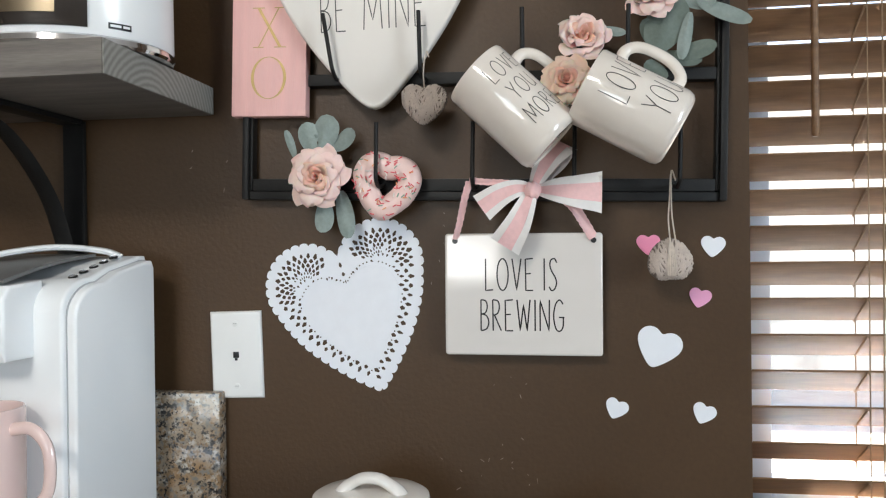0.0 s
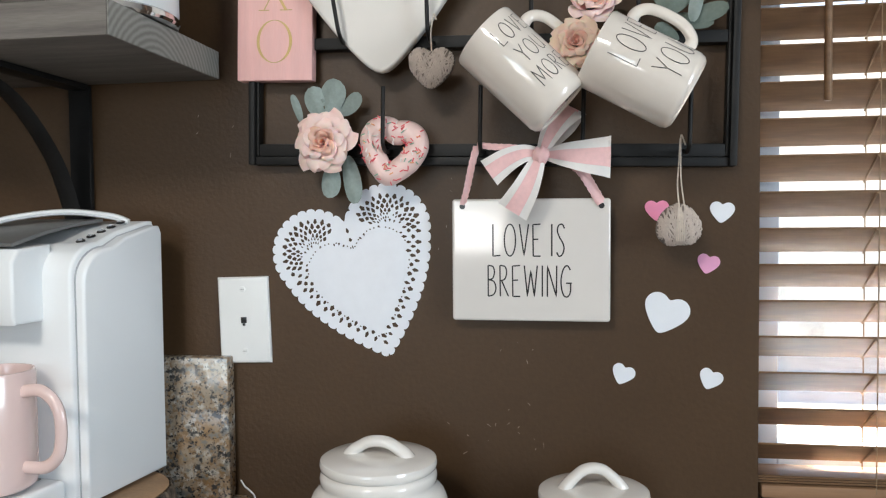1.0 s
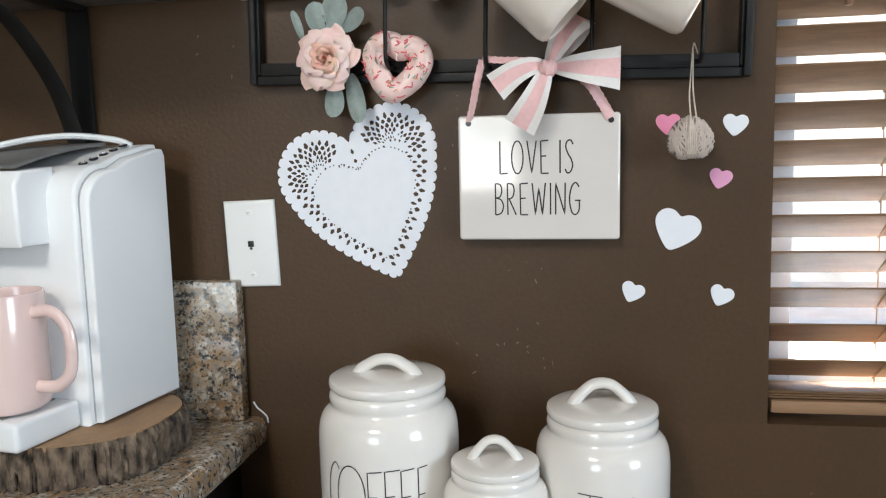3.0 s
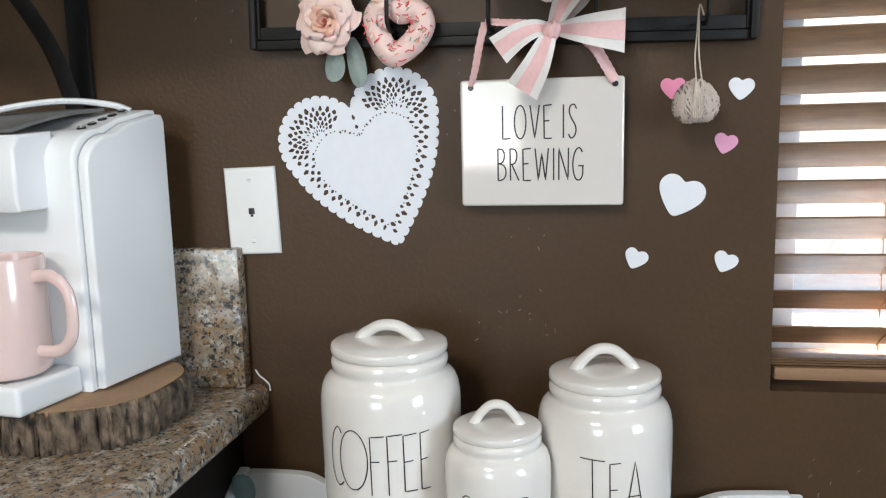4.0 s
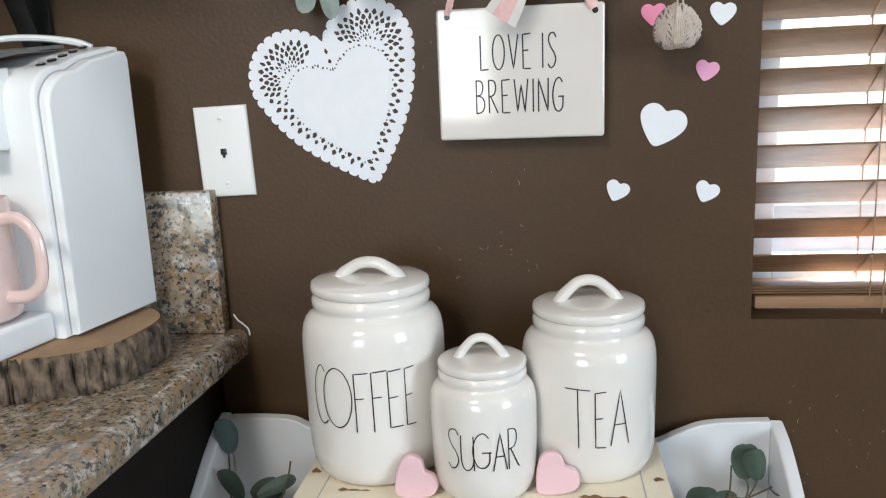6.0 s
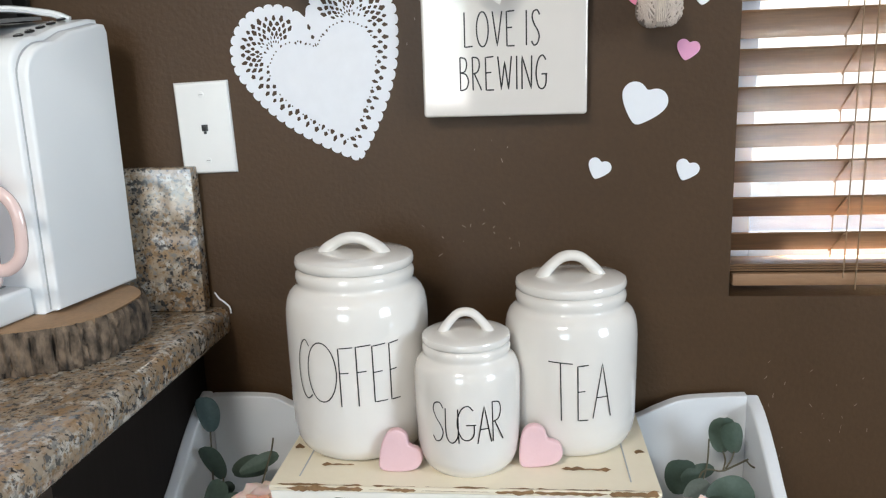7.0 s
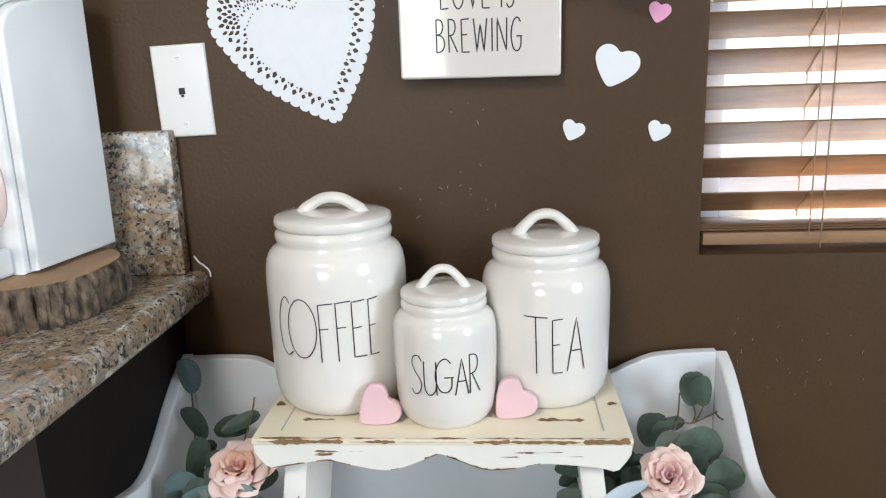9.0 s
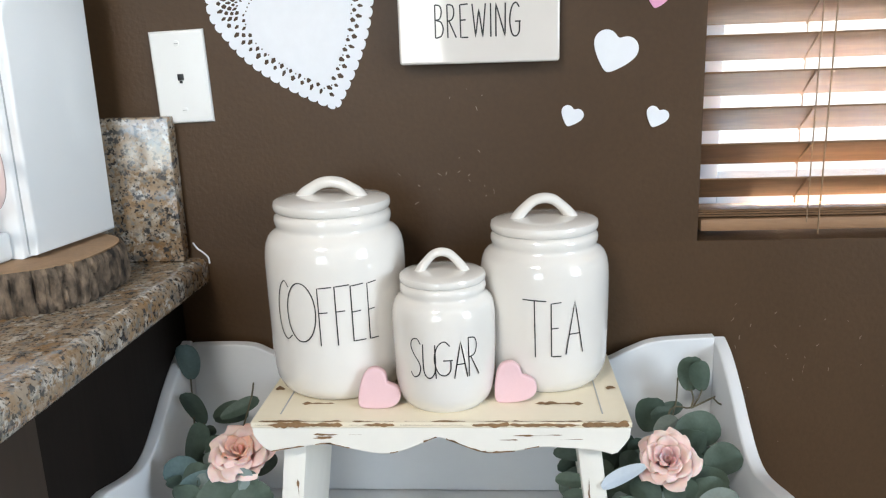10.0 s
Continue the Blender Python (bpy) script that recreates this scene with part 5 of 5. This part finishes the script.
# ---- canisters ----
CANISTER_WORDS = {
    # each letter: how far round it starts, how wide it is, where it stands and how tall it is
    "COFFEE": (("C", -0.0575, 0.0185, 0.0755, 0.066), ("O", -0.0430, 0.035, 0.0745, 0.066), ("F", -0.0050, 0.0155, 0.0745, 0.062), ("F", 0.0135, 0.0160, 0.0750, 0.063), ("E", 0.0305, 0.0145, 0.0745, 0.063), ("E", 0.0492, 0.0112, 0.0740, 0.064)),
    "TEA": (("T", -0.0276, 0.0256, 0.0485, 0.065), ("E", 0.0030, 0.0112, 0.0495, 0.061), ("A", 0.0192, 0.0204, 0.0510, 0.060)),
    "SUGAR": (("S", -0.0345, 0.0135, 0.0440, 0.043), ("U", -0.0190, 0.0130, 0.0445, 0.037), ("G", -0.0070, 0.0185, 0.0480, 0.037), ("A", 0.0135, 0.0145, 0.0440, 0.040), ("R", 0.0295, 0.0125, 0.0440, 0.043)),
}


def canister(x, y, R, L, top, word, label, name, turn=0.0, lean=0.0):
    """L is the height of the lid's edge, top that of its handle, over the stool."""
    t = thing(name, pose(x, y, 0.7805), label, "canister", "canisters on the stool")
    lr, base, k = R * 0.83, R * 0.82, R / 0.081
    sh = L - 0.027 * k
    body = [(0, 0.0), (base * 0.95, 0.0), (base, 0.002), (R * 0.90, 0.008), (R * 0.955, 0.018), (R * 0.98, 0.032), (R * 0.99, 0.055), (R, sh * 0.62), (R, sh - 0.034 * k), (R * 0.99, sh - 0.022 * k), (R * 0.965, sh - 0.012 * k), (R * 0.92, sh - 0.0045 * k), (R * 0.86, sh), (R * 0.82, sh + 0.0025 * k), (R * 0.808, sh + 0.005 * k), (R * 0.815, sh + 0.0075 * k), (R * 0.828, sh + 0.0105 * k), (R * 0.83, sh + 0.0145 * k), (R * 0.818, sh + 0.018 * k), (R * 0.79, sh + 0.020 * k), (R * 0.76, sh + 0.0225 * k), (R * 0.70, sh + 0.0225 * k)]
    part("jar", lathe(body, 96), M_CERAMIC, t)
    lid = [(R * 0.70, L - 0.0046 * k), (lr * 0.965, L - 0.0046 * k), (lr * 0.99, L - 0.0030 * k), (lr, L), (lr, L + 0.0035 * k), (lr * 0.985, L + 0.0062 * k), (lr * 0.93, L + 0.0082 * k), (lr * 0.60, L + 0.0105 * k), (0, L + 0.0115 * k)]
    ld = part("lid", moved(lathe(lid, 80), Matrix.Translation((0, 0, L)) @ pose(0, 0, 0, 0, lean, 0) @ Matrix.Translation((0, 0, -L))), M_CERAMIC, t)
    a, zt = lr * 0.545, L + 0.0092 * k
    rt = 0.0062 * k + 0.0004
    hgt = top - rt - zt
    line = smooth_line([(-a * 1.06, 0, zt - 0.008 * k), (-a * 0.86, 0, zt + hgt * 0.16), (-a * 0.60, 0, zt + hgt * 0.58), (-a * 0.32, 0, zt + hgt * 0.90), (0, 0, zt + hgt), (a * 0.32, 0, zt + hgt * 0.90), (a * 0.60, 0, zt + hgt * 0.58), (a * 0.86, 0, zt + hgt * 0.16), (a * 1.06, 0, zt - 0.008 * k)], 5)
    n = len(line)
    rad = [rt * (1 + 0.75 * max(0, abs(2 * i / (n - 1) - 1) - 0.45) ** 1.4) for i in range(n)]
    part("lid_handle", moved(tube(line, rad, 14, flat=1.4, up=(0, 1, 0)), pose(0, 0, 0, 0, 0, turn)), M_CERAMIC, ld)
    bm = bmesh.new()
    for ch, u0, w, z0, h in CANISTER_WORDS[word]:
        lettering(ch, lambda u, v: Vector(((R + 0.0004) * math.sin((u0 + w / 2 + u) / R), -(R + 0.0004) * math.cos((u0 + w / 2 + u) / R), z0 + h / 2 + v)), w, h, 0.00125, bm=bm)
    part("lettering", bm, M_INK, t, "thin black hand lettering")


canister(-0.0715, 0.873, 0.0798, 0.2120, 0.2435, "COFFEE", "tall cream ceramic coffee canister with a handled lid", "coffee_canister", -4, 0.5)
canister(0.168, 0.886, 0.0735, 0.1805, 0.217, "TEA", "cream ceramic tea canister with a handled lid", "tea_canister", 6, -0.6)
canister(0.055, 0.822, 0.0562, 0.1395, 0.171, "SUGAR", "small cream ceramic sugar canister with a handled lid", "sugar_canister", 2)


def block_heart(x, y, turn, lean, label):
    bm = plate2d(heart_line(0.050, 0.0480, 44), 0.010, 0.002)
    m = pose(0, 0, 0, 0, turn, 0)
    moved(bm, m)
    low = min(v.co.z for v in bm.verts)
    moved(bm, Matrix.Translation((0, 0, -low)))
    solo("pink_heart", bm, M_HEARTPINK, pose(x, y, 0.7805, lean, 0, 0), label, "wooden heart", "pink hearts on the stool")


block_heart(-0.021, 0.787, 50, -8, "matte pink wooden heart leaning on the canisters")
block_heart(0.1265, 0.801, 44, -8, "matte pink wooden heart leaning on the canisters")


# ---- roses and eucalyptus in the stand ----
T_ = M_LEAFTEAL
rose(look((-0.186, 0.815, 0.705), (-0.26, 1.30, -0.20)), 0.040, "peach fabric rose beside the stool", 21, M_PETAL, cup=0.45)
rose(look((0.298, 0.805, 0.706), (0.50, 1.5, -0.05)), 0.037, "pink fabric rose in the white stand", 25, M_PETAL, M_PETALPINK, cup=1.0)
sprig("eucalyptus_sprig", (-0.24, 0.82, 0.5705), [
    ((-0.286, 0.930, 0.754), -13, 0.033, 0.051, T_, 0, 10),
    ((-0.263, 0.900, 0.705), 8, 0.028, 0.051, D_, 0, -30),
    ((-0.253, 0.910, 0.708), 32, 0.032, 0.049, D_, -8, 40),
    ((-0.260, 0.840, 0.686), 43, 0.028, 0.057, D_, -5, -20),
    ((-0.231, 0.800, 0.702), -111, 0.039, 0.049, T_, -15, 0),
    ((-0.252, 0.790, 0.680), 70, 0.033, 0.063, T_, -12, 10),
    ((-0.231, 0.880, 0.724), 66, 0.020, 0.052, D_, -20, 0),
    ((-0.192, 0.800, 0.690), -44, 0.022, 0.032, D_, -5, 20),
    ((-0.180, 0.785, 0.682), -8, 0.019, 0.034, P_, 0, 30),
    ((-0.162, 0.785, 0.687), -18, 0.016, 0.022, D_, 0, 0),
    ((-0.225, 0.770, 0.665), 58, 0.042, 0.058, D_, -25, 0),
    ((-0.188, 0.775, 0.662), 57, 0.042, 0.049, D_, -25, 10),
    ((-0.239, 0.780, 0.662), -26, 0.026, 0.030, D_, -10, 0),
    ((-0.268, 0.870, 0.691), 0, 0.018, 0.046, D_, 0, 50)],
    [[(-0.24, 0.82, 0.572)] + [(-0.237, 0.800, 0.664), (-0.246, 0.860, 0.689), (-0.262, 0.900, 0.707)], [(-0.24, 0.82, 0.572)] + [(-0.241, 0.810, 0.658), (-0.271, 0.890, 0.704), (-0.287, 0.932, 0.755)], [(-0.24, 0.82, 0.572)] + [(-0.197, 0.880, 0.732), (-0.191, 0.885, 0.752), (-0.189, 0.890, 0.767)]], "dusty green eucalyptus leaves in the white stand")
sprig("eucalyptus_sprig", (0.31, 0.86, 0.5705), [
    ((0.351, 0.930, 0.736), -11, 0.033, 0.048, D_, 0, 10),
    ((0.365, 0.925, 0.738), 3, 0.027, 0.044, D_, 0, -15),
    ((0.299, 0.920, 0.685), -17, 0.038, 0.052, D_, 0, 20),
    ((0.300, 0.910, 0.711), 78, 0.022, 0.043, D_, -20, 0),
    ((0.319, 0.865, 0.710), 86, 0.051, 0.054, D_, -12, 0),
    ((0.348, 0.835, 0.684), 68, 0.045, 0.042, D_, -10, 0),
    ((0.320, 0.820, 0.677), 103, 0.039, 0.055, D_, -14, 0),
    ((0.268, 0.775, 0.720), -137, 0.019, 0.052, M_LEAFWHITE, -5, 20),
    ((0.218, 0.830, 0.698), -78, 0.020, 0.044, D_, -10, 0),
    ((0.215, 0.810, 0.678), -84, 0.020, 0.040, D_, -10, 0),
    ((0.217, 0.800, 0.668), -93, 0.019, 0.034, D_, -10, 0),
    ((0.243, 0.830, 0.671), -35, 0.021, 0.033, D_, 0, 0),
    ((0.265, 0.830, 0.671), -29, 0.025, 0.041, D_, 0, 20),
    ((0.283, 0.790, 0.660), -28, 0.034, 0.040, D_, -20, 0),
    ((0.308, 0.790, 0.661), 12, 0.040, 0.035, D_, -20, 0),
    ((0.344, 0.790, 0.661), -13, 0.041, 0.035, D_, -20, 0),
    ((0.302, 0.890, 0.697), 51, 0.025, 0.033, P_, -10, 0)],
    [[(0.31, 0.86, 0.572)] + [(0.317, 0.900, 0.713), (0.349, 0.910, 0.723), (0.379, 0.920, 0.733)], [(0.349, 0.915, 0.720), (0.354, 0.925, 0.728), (0.352, 0.930, 0.738)], [(0.352, 0.915, 0.723), (0.359, 0.920, 0.731), (0.364, 0.925, 0.740)], [(0.325, 0.910, 0.709), (0.332, 0.920, 0.727), (0.334, 0.925, 0.756)], [(0.377, 0.920, 0.731), (0.382, 0.920, 0.725), (0.387, 0.920, 0.722)]], "dusty green eucalyptus leaves on thin brown stems")


def eucalyptus_bed(name, centre, spread, count, seed, label):
    """A loose heap of round leaves lying in the stand."""
    t = thing(name, pose(centre[0], centre[1], 0.5705), label, "foliage", "fabric foliage")
    rng = random.Random(seed)
    shapes = [leaf_mesh(0.036, 0.046, M_LEAF, 1.1, 0.15, 0.2), leaf_mesh(0.042, 0.050, M_LEAF, 4.1, 0.1, 0.3), leaf_mesh(0.030, 0.044, M_LEAFPALE, 7.7, 0.2, 0.2), leaf_mesh(0.024, 0.046, M_LEAF, 9.3, 0.3, 0.2)]
    for k in range(count):
        x, y = max(-1.5, min(1.5, rng.gauss(0, 0.6))) * spread[0], max(-1.5, min(1.5, rng.gauss(0, 0.6))) * spread[1]
        z = 0.05 + spread[2] * rng.random() ** 1.2
        part("leaf", shapes[k % 4 if k % 7 else 1], None, t, m=facing(Vector((x, y, z)), rng.uniform(-110, 110), rng.uniform(-45, 5), rng.uniform(-30, 30)))
    for k in range(count // 4):
        part("leaf", shapes[k % 4], None, t, m=facing(Vector((rng.uniform(-1, 1) * spread[0], rng.uniform(0.2, 1.2) * spread[1], rng.uniform(0.07, 0.11))), rng.uniform(-60, 60), rng.uniform(-20, 10), rng.uniform(-40, 40)))
    for k in range(5):
        a = rng.uniform(0, 6.28)
        part("stem", tube(smooth_line([(0.01 * math.cos(a), 0.01 * math.sin(a), 0.001), (0.03 * math.cos(a), 0.03 * math.sin(a), 0.04), (0.04 * math.cos(a), 0.05 * math.sin(a), 0.08)], 5), 0.0011, 6), M_STEM, t)


for at, spread, count, seed in (((-0.215, 0.800), (0.030, 0.05, 0.045), 30, 3), ((0.310, 0.820), (0.034, 0.05, 0.045), 34, 8), ((0.235, 0.86), (0.02, 0.03, 0.05), 10, 5)):
    eucalyptus_bed("eucalyptus_heap", at, spread, count, seed, "heap of dusty green eucalyptus leaves in the stand")


# ---- scuffs in the paint ----
M_SCUFF = mat("scraped_paint", (0.27, 0.22, 0.18), 0.8, var=0.3, scale=90, bump=0.1)
rng = random.Random(31)


def scuff(x, z, length, width, turn, seed):
    """A thin ragged sliver of scraped paint."""
    bm = bmesh.new()
    rows = []
    for i in range(9):
        s = i / 8
        w = width * math.sin(math.pi * s) ** 0.6 * (0.5 + abs(noise.noise(Vector((s * 6, seed, 1)))))
        u = 0.12 * length * noise.noise(Vector((s * 3, seed, 5)))
        rows.append((bm.verts.new((u - w / 2, 0, (s - 0.5) * length)), bm.verts.new((u + w / 2 + 1e-5, 0, (s - 0.5) * length))))
    for a, b in zip(rows, rows[1:]):
        bm.faces.new((a[0], a[1], b[1], b[0]))
    part("scuff", bm, M_SCUFF, wall, m=pose(x, 0.9994, z, 0, turn, 0))


for cx, cz, sx, sz, count in ((0.06, 0.995, 0.07, 0.03, 14), (0.09, 1.10, 0.03, 0.03, 4), (0.50, 0.72, 0.11, 0.08, 22), (-0.33, 1.38, 0.04, 0.05, 4), (0.0, 1.24, 0.03, 0.06, 5), (0.44, 0.82, 0.05, 0.05, 6)):
    for k in range(count):
        scuff(rng.gauss(cx, sx * 0.6), rng.gauss(cz, sz * 0.6), rng.uniform(0.0015, 0.008), rng.uniform(0.0006, 0.0014), rng.uniform(-60, 60), rng.uniform(0, 90))
